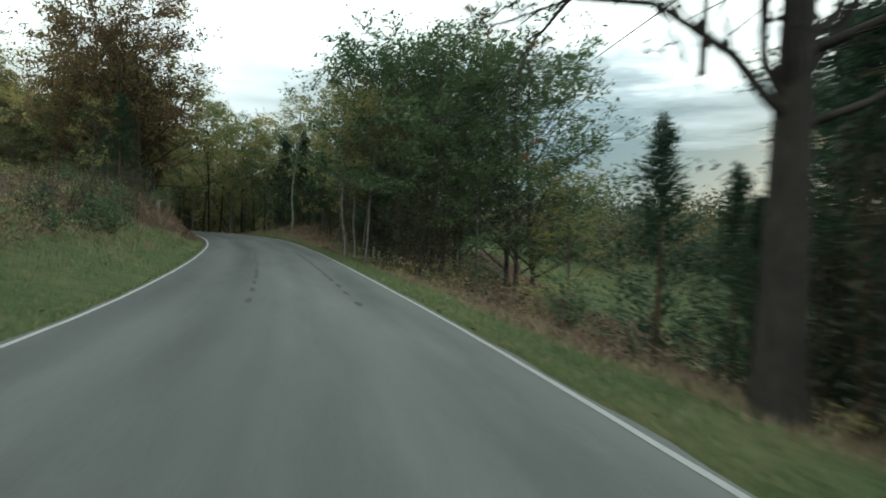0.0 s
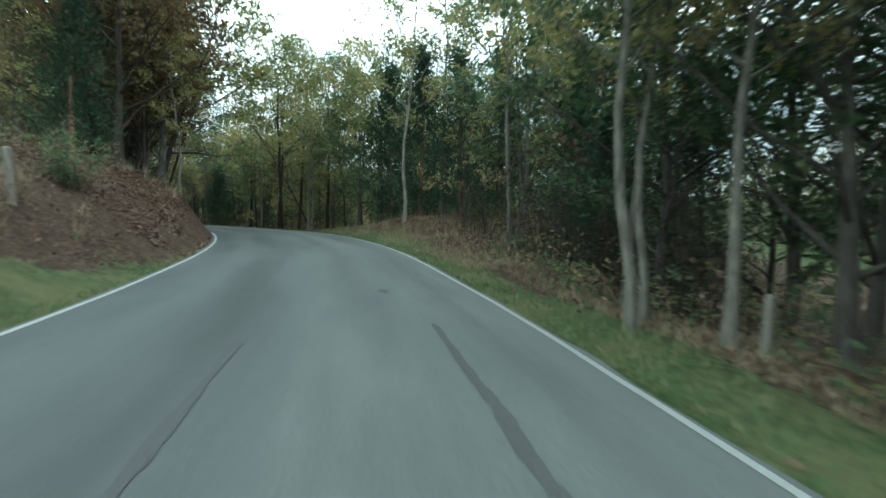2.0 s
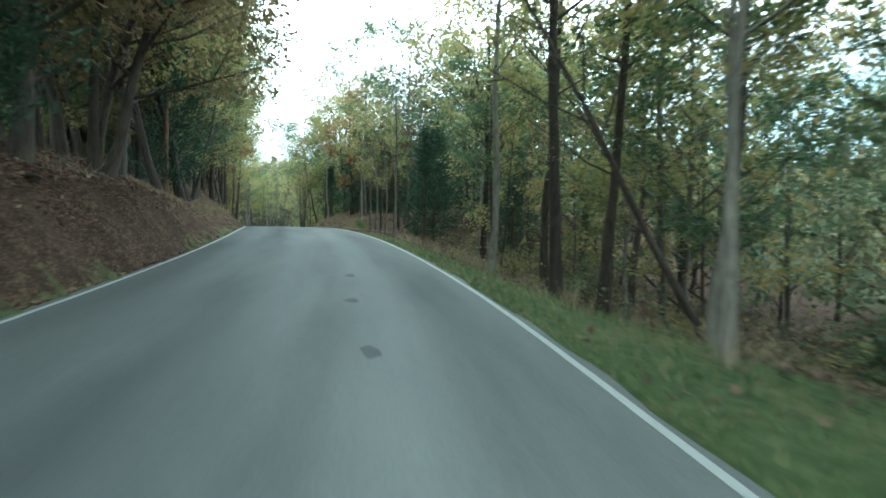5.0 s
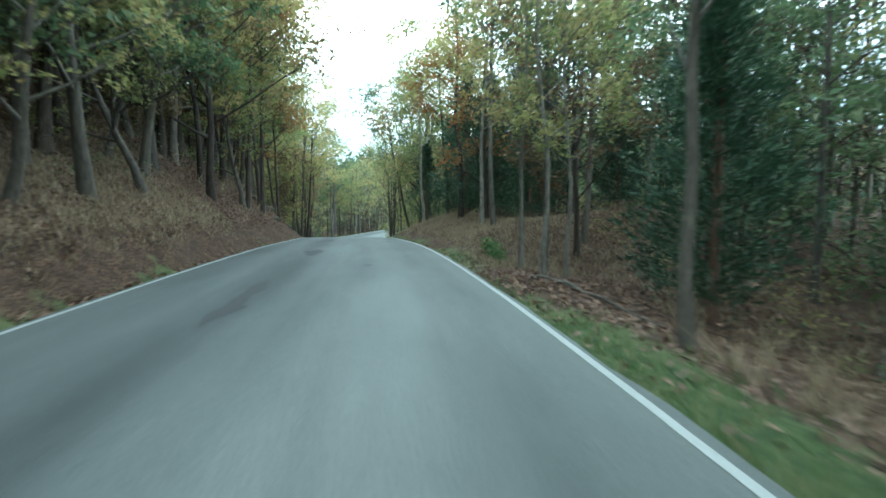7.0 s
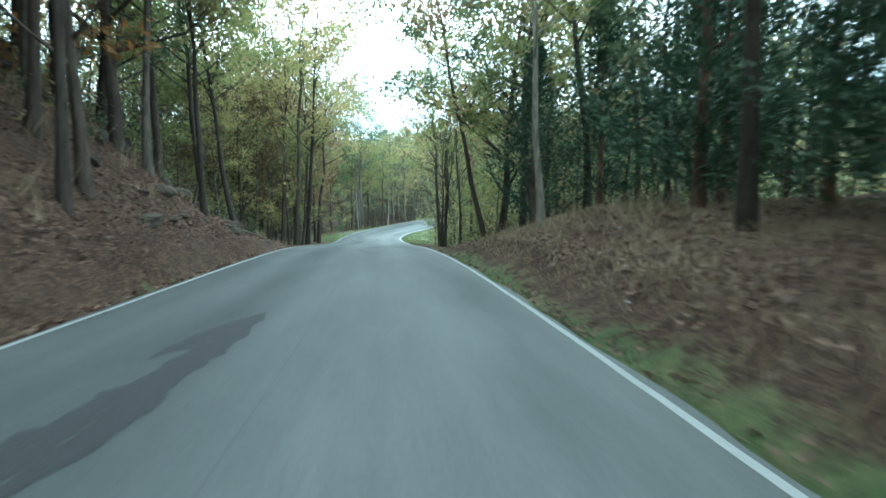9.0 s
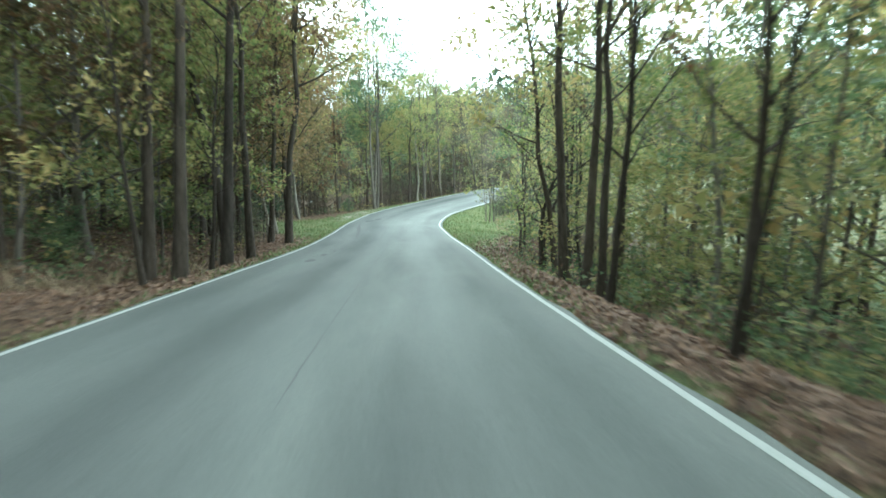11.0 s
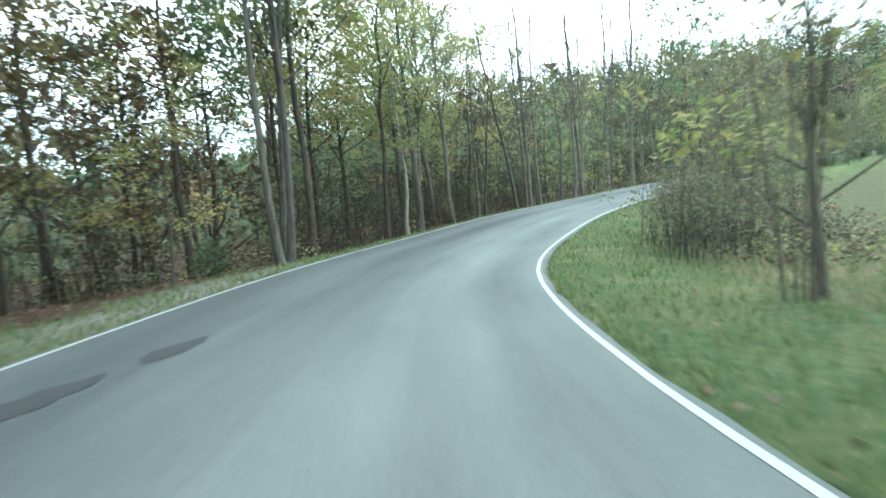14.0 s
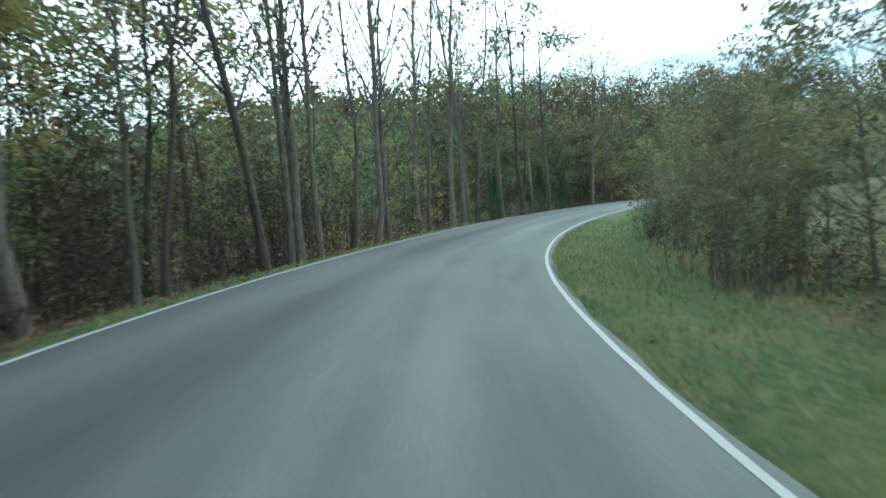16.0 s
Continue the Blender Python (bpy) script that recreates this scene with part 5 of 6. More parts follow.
def scatter_woods():
    rng = random.Random(5)
    for table, side in ((MIX_RIGHT, 1), (MIX_LEFT, -1)):
        for s0, s1, d0, mix in table:
            names = mix.split()
            for band, (a, b, per, deep) in enumerate(((0, 6, 10.0, False), (5, 15, 9.0, True), (15, 34, 38.0, True))):
                if side > 0 and s0 == 92 and band == 2:
                    continue
                for _ in range(int((s1 - s0) * (b - a) / per)):
                    s, d = rng.uniform(s0, s1), d0 + rng.uniform(a, b)
                    l = side * (HALF + d)
                    x, y, _, _ = at_road(s, l)
                    z, s2, l2, d2 = ground_z(x, y)
                    if d2[0] < d0 * 0.9 or not free(x, y, 1.5) or (side > 0 and s < 70 and l > (s - 9) * 0.42) or (side < 0 and s < 60 and -l > (s - 20) * (0.34 if s < 53 else 0.55)) or (side < 0 and y < 72 and -x > 0.335 * y):
                        continue
                    key = rng.choice(names)
                    if deep and not (side < 0 and 88 < s < 142 and band == 1):
                        # left past 186 m the wood's dim inside is coloured in with darker leaves
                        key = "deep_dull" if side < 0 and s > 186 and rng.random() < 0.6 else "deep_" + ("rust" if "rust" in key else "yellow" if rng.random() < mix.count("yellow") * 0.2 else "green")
                    put(key, float(x), float(y), float(z[0]) - 0.1, rng.uniform(0.75, 1.2), rng.uniform(0, 6.28),
                        (rng.gauss(0, 0.03), rng.gauss(0, 0.03)), deep)


def fill_woods():
    """Low-crowned trees behind the first rows, so that the woods close."""
    rng = random.Random(15)
    for side, s0, s1, a, b, per, mix in ((-1, 50, 92, 8, 24, 11, "dull pale rust pale yellow"), (-1, 92, 142, 9, 24, 11, "rust dull yellow green dull"), (-1, 97, 130, 9, 18, 8, "dull rust pale green"), (1, 32, 46, 8, 20, 13, "green dull green yellow"),
                                         (1, 46, 92, 9, 22, 14, "pale yellow green pale"), (1, 92, 134, 8, 20, 11, "green dull yellow green dull"), (1, 136, 166, 7, 18, 13, "yellow yellow pale"),
                                         (-1, 152, 176, 9, 22, 22, "yellow yellow pale green")):
        for _ in range(int((s1 - s0) * (b - a) / per)):
            s, d = rng.uniform(s0, s1), rng.uniform(a, b)
            l = side * (HALF + d)
            x, y, _, _ = at_road(s, l)
            z, s2, l2, d2 = ground_z(x, y)
            if d2[0] < a * 0.9 or not free(x, y, 1.2) or (side > 0 and s < 70 and l > (s - 9) * 0.42) or (side < 0 and y < 78 and -x > 0.30 * y):
                continue
            put("deep_" + rng.choice(mix.split()), float(x), float(y), float(z[0]) - 0.1, rng.uniform(0.8, 1.25), rng.uniform(0, 6.28), deep=True)


scatter_woods()
fill_woods()


def scatter_brush():
    rng = random.Random(8)
    rows = ((1, -30, 9, 3.0, 8, 26, "thicket shrub brush shrub"), (1, 9, 28, 3.2, 6, 12, "brush"), (1, 24, 40, 3.0, 5.5, 14, "thicket brush thicket sapling_green"),
            (1, 50, 92, 5, 9, 28, "shrub_yellow shrub sapling brush"), (1, 92, 134, 6, 12, 18, "shrub brush sapling_green"), (1, 134, 168, 3, 9, 26, "shrub_yellow shrub sapling brush"),
            (1, 196, 222, 5.5, 9, 14, "brush thicket_green brush thicket_green"), (1, 226, 285, 3, 6, 10, "brush shrub brush"),
            (-1, -30, 20, 4, 12, 30, "brush shrub_yellow brush shrub"), (-1, 14, 48, 2.6, 6.5, 70, "brush brush brush brush shrub"), (-1, 46, 95, 4.5, 12, 22, "sapling shrub sapling_green brush shrub_yellow"), (-1, 102, 136, 4.5, 13, 34, "shrub sapling shrub brush"),
            (-1, 134, 160, 4, 10, 20, "shrub_yellow sapling shrub"), (-1, 160, 186, 6.5, 10, 24, "shrub brush shrub_yellow shrub"), (-1, 186, 285, 2.6, 9, 70, "thicket shrub sapling thicket shrub sapling_green"))
    for side, s0, s1, a, b, n, mix in rows:
        names = mix.split()
        for _ in range(n):
            s, d = rng.uniform(s0, s1), rng.uniform(a, b)
            x, y, _, _ = at_road(s, side * (HALF + d))
            z, _, _, d2 = ground_z(x, y)
            if d2[0] < a * 0.85 or not free(x, y, 0.8):
                continue
            put(rng.choice(names), float(x), float(y), float(z[0]) - 0.05, rng.uniform(0.6, 1.15), rng.uniform(0, 6.28))


scatter_brush()


def finish_woods():
    for options in KINDS.values():
        for root, _, used in options:
            if not used:
                for o in list(root.children):
                    bpy.data.objects.remove(o)
                bpy.data.objects.remove(root)
    mats, V, F, I = [], [], {4: [], 3: []}, {4: [], 3: []}
    at = 0
    for (wv, wf, lv, lf, bark, leaf), m in DEEP:
        for v, f, mt in ((wv, wf, bark), (lv, lf, leaf)):
            if mt not in mats:
                mats.append(mt)
            V.append(v @ m[:3, :3].T + m[:3, 3])
            F[f.shape[1]].append(f + at)
            I[f.shape[1]].append(np.full(len(f), mats.index(mt)))
            at += len(v)
    me = fast_mesh("deep_woods", np.concatenate(V), [np.concatenate(F[4]), np.concatenate(F[3])], mats, np.concatenate(I[4] + I[3]))
    tagged(new("deep_woods", me), "crowded mixed autumn trees deeper in the woods", "woods", kind="stuff")


finish_woods()


def far_crowns(rng, x, y, z, size, k, leaf):
    """Crowns far off, each a loose heap of leafy facets."""
    n = len(x)
    d = rng.normal(size=(n, k, 3))
    d /= np.linalg.norm(d, axis=2)[:, :, None]
    d *= rng.uniform(0.45, 1, (n, k, 1))
    c = np.stack([x, y, z + size * 1.0], 1)[:, None] + d * size[:, None, None] * np.array([0.75, 0.75, 1.2])
    v, f = leaves_at(rng, c.reshape(-1, 3), leaf, 0.3, wide=0.5)
    return v, f, np.repeat(rng.choice(4, n, p=(0.42, 0.10, 0.12, 0.36)), k)


def far_woods():
    rng = np.random.RandomState(31)
    ang, r = rng.uniform(0, 2 * PI, 9000), 80 + 900 * rng.uniform(0, 1, 9000) ** 1.5
    x, y = -45 + r * np.cos(ang), 90 + r * np.sin(ang)
    z, s, l, d = ground_z(x, y)
    keep = (d > 48) & ((wave_noise(x, y, 120.0, 6) > -0.3) | (d < 60))
    keep &= ~((l > 0) & (s < 24) & (d < 75))
    keep &= ~((l > 0) & (s > 150) & (d < 75))
    close = r < 230
    near = keep & (((l > 0) & (s < 70) & (d < 130)) | ((s > 140) & (d < 90)))
    a = []
    for part, k, leaf in ((near, 200, 0.40), (keep & close & ~near, 42, 0.9)):
        n = 2 * part.sum()
        a.append(far_crowns(rng, *(np.repeat(v[part], 2) + rng.normal(0, 2.0, n) * (w < 2) for w, v in enumerate((x, y, z))), rng.uniform(2.4, 4.6, n), k, leaf))
    b = far_crowns(rng, *(v[keep & ~close & ~near] for v in (x, y, z)), rng.uniform(3.5, 6.5, (keep & ~close & ~near).sum()), 16, 2.6)
    # the back of the roadside woods
    n = 2600
    ws, wl = rng.uniform(-20, 290, n), rng.choice((-1, 1), n) * rng.uniform(26, 84, n)
    wx, wy, _, _ = at_road(ws, wl)
    wz, s2, l2, d2 = ground_z(wx, wy)
    ok = (d2 > 22) & ~((l2 > 0) & ((s2 < 44) | (s2 > 145))) & ~((l2 < 0) & (s2 < 44) & (d2 < 45))
    edge = ok & (l2 > 0) & (s2 < 85)
    for part, k, leaf in ((edge, 420, 0.30), (ok & ~edge, 46, 0.85)):
        a.append(far_crowns(rng, wx[part], wy[part], wz[part], rng.uniform(2.8, 4.6, part.sum()), k, leaf))
    # the wooded hill past the bend
    n = 1500
    hx, hy = rng.uniform(-330, 60, n), rng.uniform(215, 400, n)
    hz, hs, hl, hd = ground_z(hx, hy)
    ok = hd > 30
    near = ok & (hd < 95)
    c = far_crowns(rng, hx[near], hy[near], hz[near], rng.uniform(2.6, 4.8, near.sum()), 230, 0.46)
    rest = ok & ~near
    e = far_crowns(rng, hx[rest], hy[rest], hz[rest], rng.uniform(2.8, 5.2, rest.sum()), 44, 1.15)
    at, V, F, I = 0, [], [], []
    for v, f, i in (*a, b, c, e):
        V.append(v)
        F.append(f + at)
        I.append(i)
        at += len(v)
    me = fast_mesh("far_woods", np.concatenate(V), np.concatenate(F), [LEAF_PALE, LEAF_TAN, LEAF_DULL, LEAF_CEDAR], np.concatenate(I))
    tagged(new("far_woods", me), "hazy distant autumn woods on the ridges", "woods", kind="stuff")


far_woods()


# ---- ground cover ----
def scatter_cover():
    rng = np.random.RandomState(77)

    def spread(n, s0, s1, d0, d1, side=None, bias=1.5):
        s = rng.uniform(s0, s1, n)
        d = d0 + (d1 - d0) * rng.uniform(0, 1, n) ** bias
        sd = rng.choice((-1, 1), n) if side is None else np.full(n, side)
        x, y, _, _ = at_road(s, sd * (HALF + 0.2 + d))
        z, s2, l2, d2 = ground_z(x, y)
        ok = d2 > d0 * 0.6
        return x[ok], y[ok], z[ok], s2[ok], l2[ok], d2[ok]

    # grass blades, thick on the verge
    x, y, z, s, l, d = spread(150000, -20, 235, 0.02, 9.0, bias=1.8)
    g = grass_share(s, l, d, x, y)
    ok = rng.uniform(0, 1, len(x)) < g ** 1.5
    x, y, z, d = x[ok], y[ok], z[ok], d[ok]
    n = len(x)
    h = rng.uniform(0.05, 0.14, n) * (0.7 + 0.5 * np.clip(d, 0, 2))
    az = rng.uniform(0, 2 * PI, n)
    w = rng.uniform(0.010, 0.020, n)
    b = np.stack([np.cos(az) * w, np.sin(az) * w, 0 * az], 1)
    tip = np.stack([rng.normal(0, 0.35, n) * h, rng.normal(0, 0.35, n) * h, h], 1)
    o = np.stack([x, y, z - 0.01], 1)
    v = np.stack([o - b, o + b, o + tip * 0.6 + b * 0.7, o + tip], 1).reshape(-1, 3)
    tagged(new("grass", fast_mesh("grass", v, np.arange(4 * n).reshape(n, 4), [BLADE])), "short green grass along the road's verges", "grass", kind="stuff")

    # tall dead grass in tufts on the banks
    x, y, z, s, l, d = spread(3000, -20, 235, 1.2, 9.0, bias=1.0)
    ok = (wave_noise(x, y, 9.0, 14) > -0.05) & ~((l > 0) & (s > 160)) & ~((l < 0) & (s > 158))
    x, y, z = x[ok], y[ok], z[ok]
    k = 16
    o = np.repeat(np.stack([x, y, z - 0.02], 1), k, 0)
    o[:, :2] += rng.normal(0, 0.09, (len(o), 2))
    h = rng.uniform(0.2, 0.6, len(o))
    # and short dry blades over the open banks
    for side, s0, s1, d0, d1, m in ((1, 42, 64, 0.6, 7, 15000), (1, 100, 132, 0.5, 7, 30000), (-1, 84, 110, 0.4, 6, 30000), (1, 0, 42, 1.5, 4, 9000), (1, 178, 222, 3.5, 8, 12000)):
        x, y, z, s, l, d = spread(m, s0, s1, d0, d1, side, 1.2)
        ok = wave_noise(x, y, 1.7, 15) > rng.uniform(-1.2, -0.1, len(x))
        o = np.concatenate([o, np.stack([x[ok], y[ok], z[ok] - 0.01], 1)])
        h = np.concatenate([h, rng.uniform(0.06, 0.2, ok.sum())])
    n = len(o)
    az = rng.uniform(0, 2 * PI, n)
    b = np.stack([np.cos(az) * 0.009, np.sin(az) * 0.009, 0 * az], 1)
    tip = np.stack([rng.normal(0, 0.5, n) * h, rng.normal(0, 0.5, n) * h, h], 1)
    v = np.stack([o - b, o + b, o + tip * 0.6 + b, o + tip], 1).reshape(-1, 3)
    tagged(new("dead_grass", fast_mesh("dead_grass", v, np.arange(4 * n).reshape(n, 4), [STRAW])), "tufts of tall straw-coloured dead grass on the banks", "grass", kind="stuff")

    # fallen leaves, thickest on the bare banks
    C = []
    for side, s0, s1, reach, n in ((1, -20, 44, 8, 14000), (-1, -20, 44, 10, 12000), (1, 44, 66, 8, 16000), (-1, 44, 66, 8, 26000), (1, 66, 95, 6, 14000), (-1, 66, 95, 8, 32000),
                                   (1, 95, 136, 8, 26000), (-1, 95, 138, 11, 62000), (1, 136, 170, 6, 22000), (-1, 138, 168, 9, 24000), (1, 170, 235, 8, 7000), (-1, 168, 235, 7, 14000)):
        x, y, z, s, l, d = spread(n, s0, s1, 0.0, reach, side, 1.3)
        g = grass_share(s, l, d, x, y)
        ok = rng.uniform(0, 1, len(x)) > g * 0.95
        C.append(np.stack([x, y, z + rng.uniform(0.0, 0.045, len(x))], 1)[ok])
    lv, lf = leaves_at(rng, np.concatenate(C), 0.082, 0.68, wide=0.42)
    tagged(new("fallen_leaves", fast_mesh("fallen_leaves", lv, lf, [LEAF_DRY])), "brown fallen leaves strewn over the banks", "leaves", kind="stuff")


scatter_cover()


def undergrowth():
    """Low weeds, seedlings and brambles over the woodland floor."""
    rng = np.random.RandomState(55)
    rows = ((1, -20, 28, 2.6, 12, 420), (1, 24, 47, 2.2, 14, 520), (1, 47, 62, 4.5, 16, 240), (1, 62, 96, 3.6, 16, 560), (1, 96, 134, 5.0, 18, 420), (1, 136, 164, 1.9, 13, 1100), (1, 188, 226, 4.6, 9, 300),
            (-1, -20, 44, 3.2, 14, 520), (-1, 44, 90, 4.0, 18, 420), (-1, 100, 136, 3.2, 16, 620), (-1, 134, 164, 2.6, 16, 420), (-1, 164, 190, 5.6, 16, 360), (-1, 190, 260, 1.6, 14, 900))
    C, M = [], []
    for side, s0, s1, d0, d1, n in rows:
        s, d = rng.uniform(s0, s1, n), rng.uniform(d0, d1, n)
        x, y, _, _ = at_road(s, side * (HALF + d))
        z, _, _, d2 = ground_z(x, y)
        ok = d2 > d0 * 0.8
        x, y, z = x[ok], y[ok], z[ok]
        n = len(x)
        k = 36
        h = rng.uniform(0.3, 1.15, n)
        w = rng.uniform(0.3, 0.75, n)
        p = np.stack([x, y, z], 1)[:, None] + np.concatenate([rng.normal(0, 0.55, (n, k, 2)) * w[:, None, None], rng.uniform(0.0, 1.0, (n, k, 1)) * h[:, None, None]], 2)
        C.append(p.reshape(-1, 3))
        # mostly dull leaves in three rows; left past 190 m they paint in shade
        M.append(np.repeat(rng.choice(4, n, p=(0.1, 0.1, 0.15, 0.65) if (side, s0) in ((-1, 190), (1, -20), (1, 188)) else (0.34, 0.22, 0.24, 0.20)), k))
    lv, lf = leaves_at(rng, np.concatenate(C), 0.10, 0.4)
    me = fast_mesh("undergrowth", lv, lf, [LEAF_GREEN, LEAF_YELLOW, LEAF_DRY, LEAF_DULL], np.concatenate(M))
    tagged(new("undergrowth", me), "low weeds and seedlings over the woodland floor", "undergrowth", kind="stuff")


undergrowth()


# ---- small things along the road ----
WOOD_OLD = make_bark("weathered_wood", (0.07, 0.066, 0.058), (0.20, 0.188, 0.166), (1, 1, 0.12))
STONE = make_bark("mossy_rock", (0.022, 0.022, 0.017), (0.080, 0.070, 0.055), (1, 1, 1))
PAPER = make_tar("soiled_white_plastic", 0.22)


def from_bm(name, bm, mat, parent=None):
    me = bpy.data.meshes.new(name)
    bm.to_mesh(me)
    bm.free()
    me.materials.append(mat)
    ob = new(name, me)
    ob.parent = parent
    return ob


def stand(ob, s, l, turn=0.0, lift=0.0, tilt=(0.0, 0.0)):
    x, y, _, h = at_road(s, l)
    z = float(ground_z(x, y)[0][0])
    ob.matrix_basis = Matrix.Translation((float(x), float(y), z + lift)) @ Euler((tilt[0], tilt[1], turn + float(h))).to_matrix().to_4x4()


def fence_post(s, l, height, radius, tilt):
    bm = bmesh.new()
    bmesh.ops.create_cone(bm, cap_ends=True, segments=10, radius1=radius, radius2=radius * 0.86, depth=height + 0.3)
    bmesh.ops.translate(bm, verts=bm.verts, vec=(0, 0, (height - 0.3) / 2))
    top = [f for f in bm.faces if f.normal.z > 0.9]
    r = bmesh.ops.inset_region(bm, faces=top, thickness=radius * 0.25)
    bmesh.ops.translate(bm, verts=list({v for f in top for v in f.verts}), vec=(0.004, 0, 0.025))
    for v in bm.verts:
        v.co += Vector((noise.noise(v.co * 7), noise.noise(v.co * 7 + Vector((9, 0, 0))), 0)) * radius * 0.12
    ob = from_bm("fence_post", bm, WOOD_OLD)
    stand(ob, s, l, 0.3, 0, tilt)
    return tagged(ob, "weathered grey wooden fence post standing in the weeds", "post", "old fence posts")


fence_post(40, -5.5, 1.0, 0.09, (0.05, -0.06))
fence_post(34, 5.6, 0.75, 0.07, (0.02, 0.05))
fence_post(32, 5.5, 0.65, 0.07, (-0.04, 0.03))


def fallen_log(s0, l0, s1, l1, radius, label):
    n = 9
    u = np.linspace(0, 1, n)
    x, y, _, _ = at_road(s0 + (s1 - s0) * u, l0 + (l1 - l0) * u)
    z = ground_z(x, y)[0] + radius * 0.8
    rng = np.random.RandomState(int(s0 * 10))
    p = np.stack([x, y, z], 1) + rng.normal(0, 0.03, (n, 3))
    r = radius * (1 - 0.5 * u) * rng.uniform(0.9, 1.1, n)
    v, f = tubes([(p, r)], 8)
    c = p[0]
    ob = new("fallen_log", fast_mesh("fallen_log", v - c, f, [BARK_GREY], smooth=np.ones(len(f))))
    ob.location = c
    tagged(ob, label, "log")
    for k, (g, side) in enumerate(((0.35, 1), (0.6, -1), (0.8, 1))):
        j = int(g * (n - 1))
        d = rng.normal(0, 1, 3) * 0.2 + np.array([0, 0, 0.35])
        q = np.stack([p[j] - c + d * w for w in (0, 0.5, 1.0)])
        v, f = tubes([(q, radius * np.array([0.35, 0.25, 0.1]))], 5)
        new("broken_branch", fast_mesh("broken_branch", v, f, [BARK_GREY])).parent = ob


fallen_log(98.4, 4.0, 94.2, 4.9, 0.04, "thin grey fallen log lying along the verge")
fallen_log(54.0, -6.2, 58.5, -5.4, 0.09, "grey fallen log lying on the leafy bank")
fallen_log(153.5, -4.4, 157.5, -4.0, 0.06, "broken grey branch lying in the ditch")
fallen_log(136.5, -4.6, 139.8, -4.0, 0.05, "thin dead branch leaning over the bank")


def rock(s, l, size, seed):
    bm = bmesh.new()
    bmesh.ops.create_icosphere(bm, subdivisions=2, radius=1)
    rng = random.Random(seed)
    off = Vector((rng.uniform(0, 50), rng.uniform(0, 50), 0))
    flat = Vector((rng.uniform(0.9, 1.4), rng.uniform(0.7, 1.1), rng.uniform(0.45, 0.75)))
    for v in bm.verts:
        k = 1 + 0.45 * noise.noise(v.co * 1.1 + off) + 0.2 * noise.noise(v.co * 3 + off)
        v.co = Vector((v.co.x * flat.x, v.co.y * flat.y, v.co.z * flat.z)) * k * size
    ob = from_bm("rock", bm, STONE)
    stand(ob, s, l, rng.uniform(0, 6), -size * rng.uniform(0.0, 0.35), (rng.uniform(-.3, .3), rng.uniform(-.3, .3)))
    return tagged(ob, "grey mossy rock sticking out of the leafy bank", "rock", "rock outcrop on the bank")


def outcrop():
    rng = random.Random(12)
    for k in range(46):
        s, l = rng.uniform(126, 140), -(3.7 + 4.0 * rng.random() ** 1.3)
        rock(s, l, rng.uniform(0.1, 0.36), 200 + k)
    for k in range(16):
        rock(rng.uniform(58, 86), -rng.uniform(3.6, 5.2), rng.uniform(0.08, 0.2), 300 + k)


outcrop()


def scrap(s, l, size, seed):
    bm = bmesh.new()
    bmesh.ops.create_grid(bm, x_segments=5, y_segments=4, size=size)
    rng = random.Random(seed)
    o = Vector((rng.uniform(0, 40), 0, 0))
    for v in bm.verts:
        v.co.y *= 0.6
        v.co.z = size * (0.5 + 0.7 * noise.noise(v.co * (3 / size) * 0.5 + o))
    bmesh.ops.solidify(bm, geom=bm.faces[:], thickness=0.004)
    ob = from_bm("litter_scrap", bm, PAPER)
    ob.data.transform(Matrix.Scale(0.65, 4))
    stand(ob, s, l, rng.uniform(0, 6), 0.01)
    return tagged(ob, "crumpled scrap of pale litter on the verge", "litter", "litter on the verge")


for k, (s, l, size) in enumerate(((49.5, 5.2, .09), (43.4, 4.9, .07), (44.1, 4.9, .10), (61.4, 3.7, .08), (122.8, 5.2, .08), (161.1, 3.7, .12), (118.7, 3.8, .09), (16.3, 4.4, .07))):
    scrap(s, l, size, k)


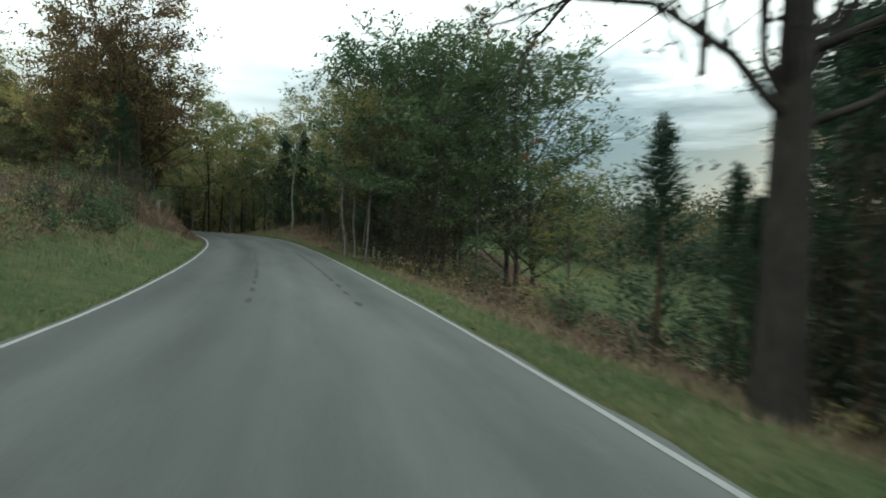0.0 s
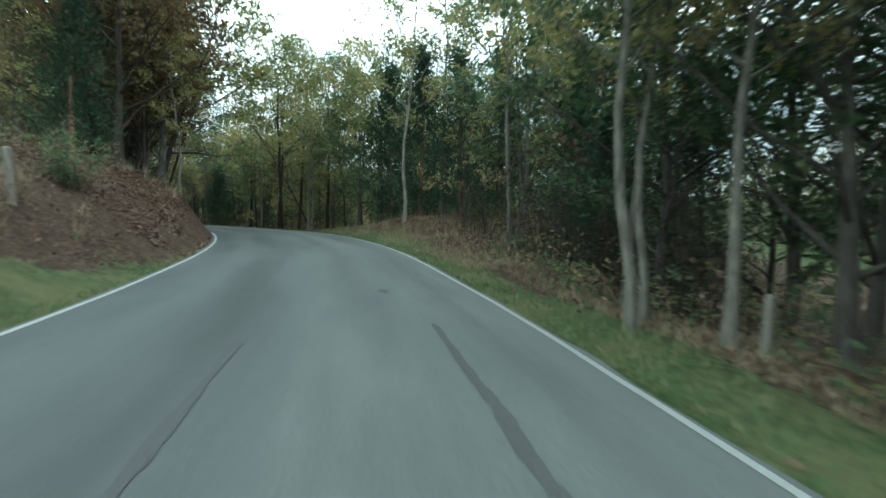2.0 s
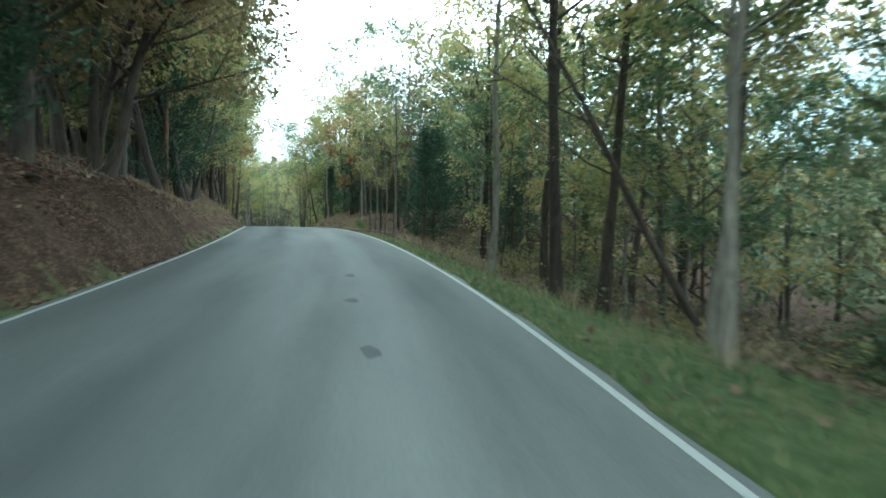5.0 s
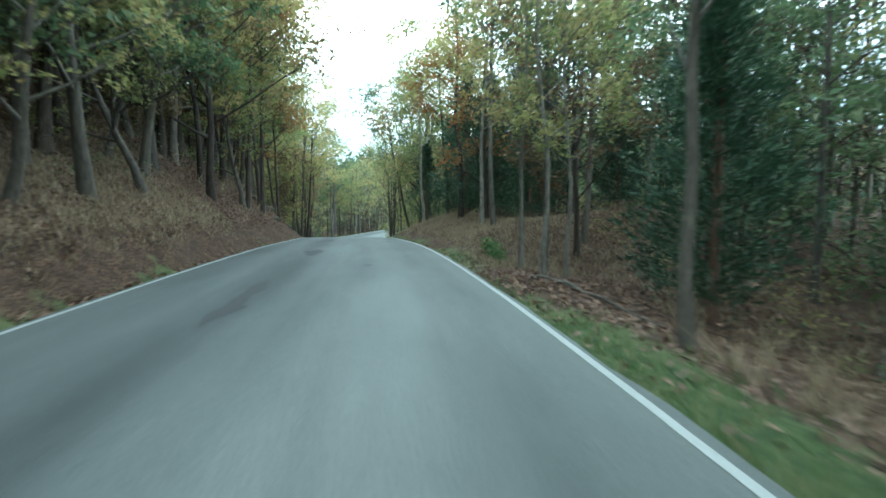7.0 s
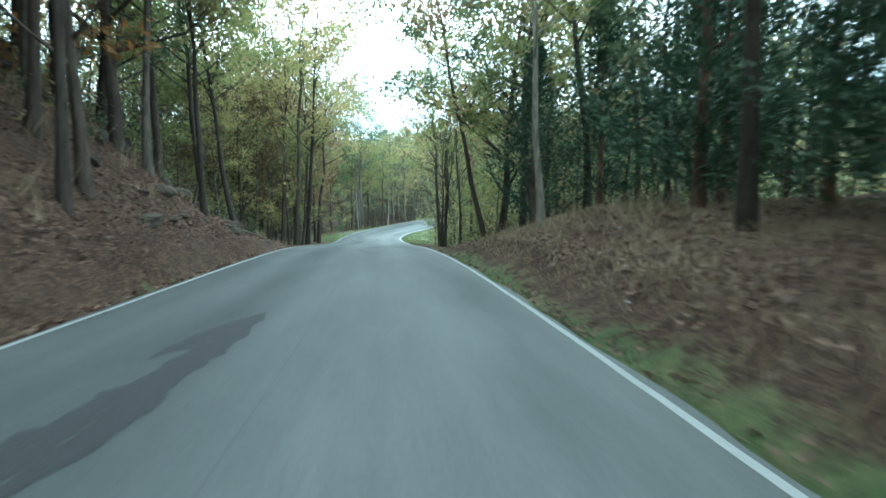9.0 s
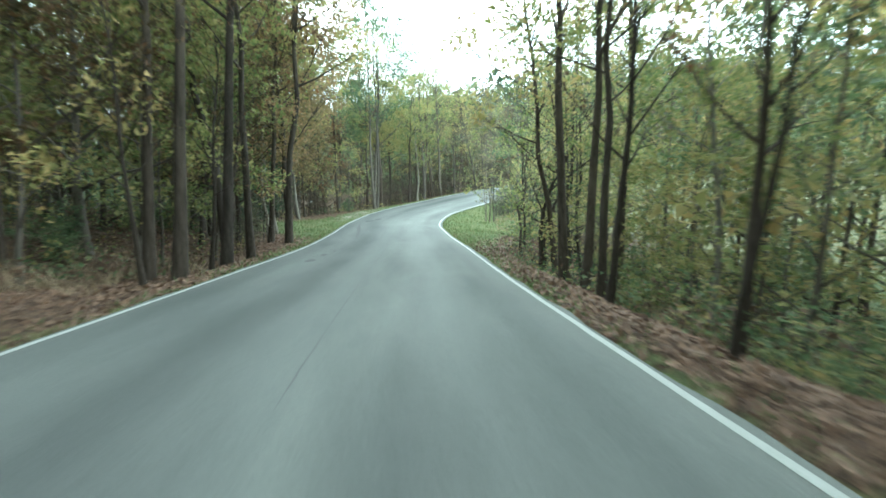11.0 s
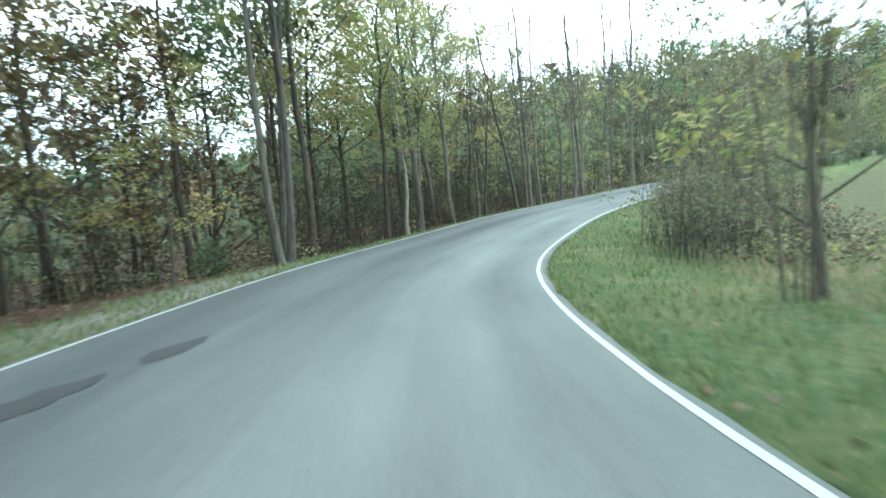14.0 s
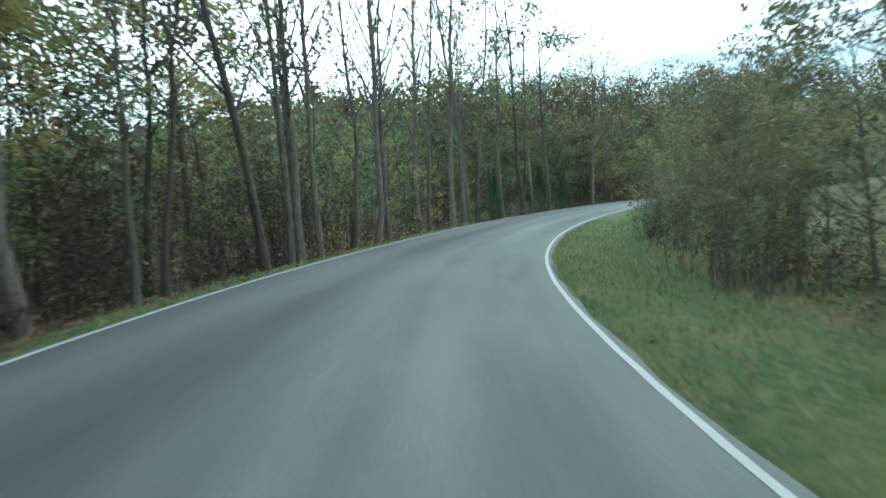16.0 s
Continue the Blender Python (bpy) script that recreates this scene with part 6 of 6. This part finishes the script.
def weed_plant(s, l, size):
    """A bright broad-leaved weed: upright stems with paired leaves."""
    rng = np.random.RandomState(9)
    paths, tips = stems(rng, 9, 0.5, 0.6, 1.1, 0.012, 1, 0.1, 0.12)
    wv, wf = tubes(paths, 4)
    lv, lf = foliage(rng, tips, 260, 0.16, 0.16, 0.6)
    root = new("weed_plant")
    for name, v, f, mt in (("stem", wv, wf, LEAF_WEED), ("leaf_mass", lv, lf, LEAF_WEED)):
        ob = new(name, fast_mesh(name, v * size, f, [mt]))
        ob.parent = root
        tagged(ob, "fresh green leaves and stems", kind="stuff")
    stand(root, s, l)
    tagged(root, "bright green broad-leaved weed on the verge", "weed")


LEAF_WEED = make_leaf("fresh_weed_leaves", ((0.06, 0.12, 0.036), (0.095, 0.17, 0.05), (0.13, 0.21, 0.07)))
weed_plant(103.2, 4.15, 0.62)
weed_plant(101.8, 4.05, 0.5)


def snag(s, l, height, radius, tilt, label):
    """A dead broken stub of a tree with a splintered top."""
    n = 7
    u = np.linspace(0, 1, n)
    rng = np.random.RandomState(int(s * 10))
    p = np.stack([rng.normal(0, 0.02, n), rng.normal(0, 0.02, n), -0.2 + (height + 0.2) * u], 1)
    v, f = tubes([(p, radius * (1 - 0.25 * u))], 9)
    v[-9:, 2] += rng.uniform(-0.12, 0.2, 9)
    ob = new("tree_stub", fast_mesh("tree_stub", v, f, [WOOD_OLD], smooth=np.ones(len(f))))
    stand(ob, s, l, 0, 0, tilt)
    tagged(ob, label, "stump", "dead stubs")


snag(160.6, -5.0, 0.95, 0.07, (0.04, 0.02), "broken grey stub of a dead tree in the ditch")
snag(162.0, -6.0, 0.6, 0.12, (0.1, -0.1), "rotten grey stump among fallen leaves")
snag(133.0, -5.2, 2.2, 0.05, (0.5, 0.35), "thin dead trunk leaning over the rocks")


def marker_plate(s, l, up):
    """A small pale plate on a trunk."""
    bm = bmesh.new()
    bmesh.ops.create_cube(bm, size=1)
    bmesh.ops.scale(bm, verts=bm.verts, vec=(0.36, 0.012, 0.24))
    bmesh.ops.bevel(bm, geom=bm.edges[:], offset=0.004, segments=1, affect="EDGES")
    ob = from_bm("marker_plate", bm, PAPER)
    stand(ob, s, l, 0, up)
    tagged(ob, "small plain white plate fixed to a tree trunk", "sign")


marker_plate(194.78, -12.45, 1.3)
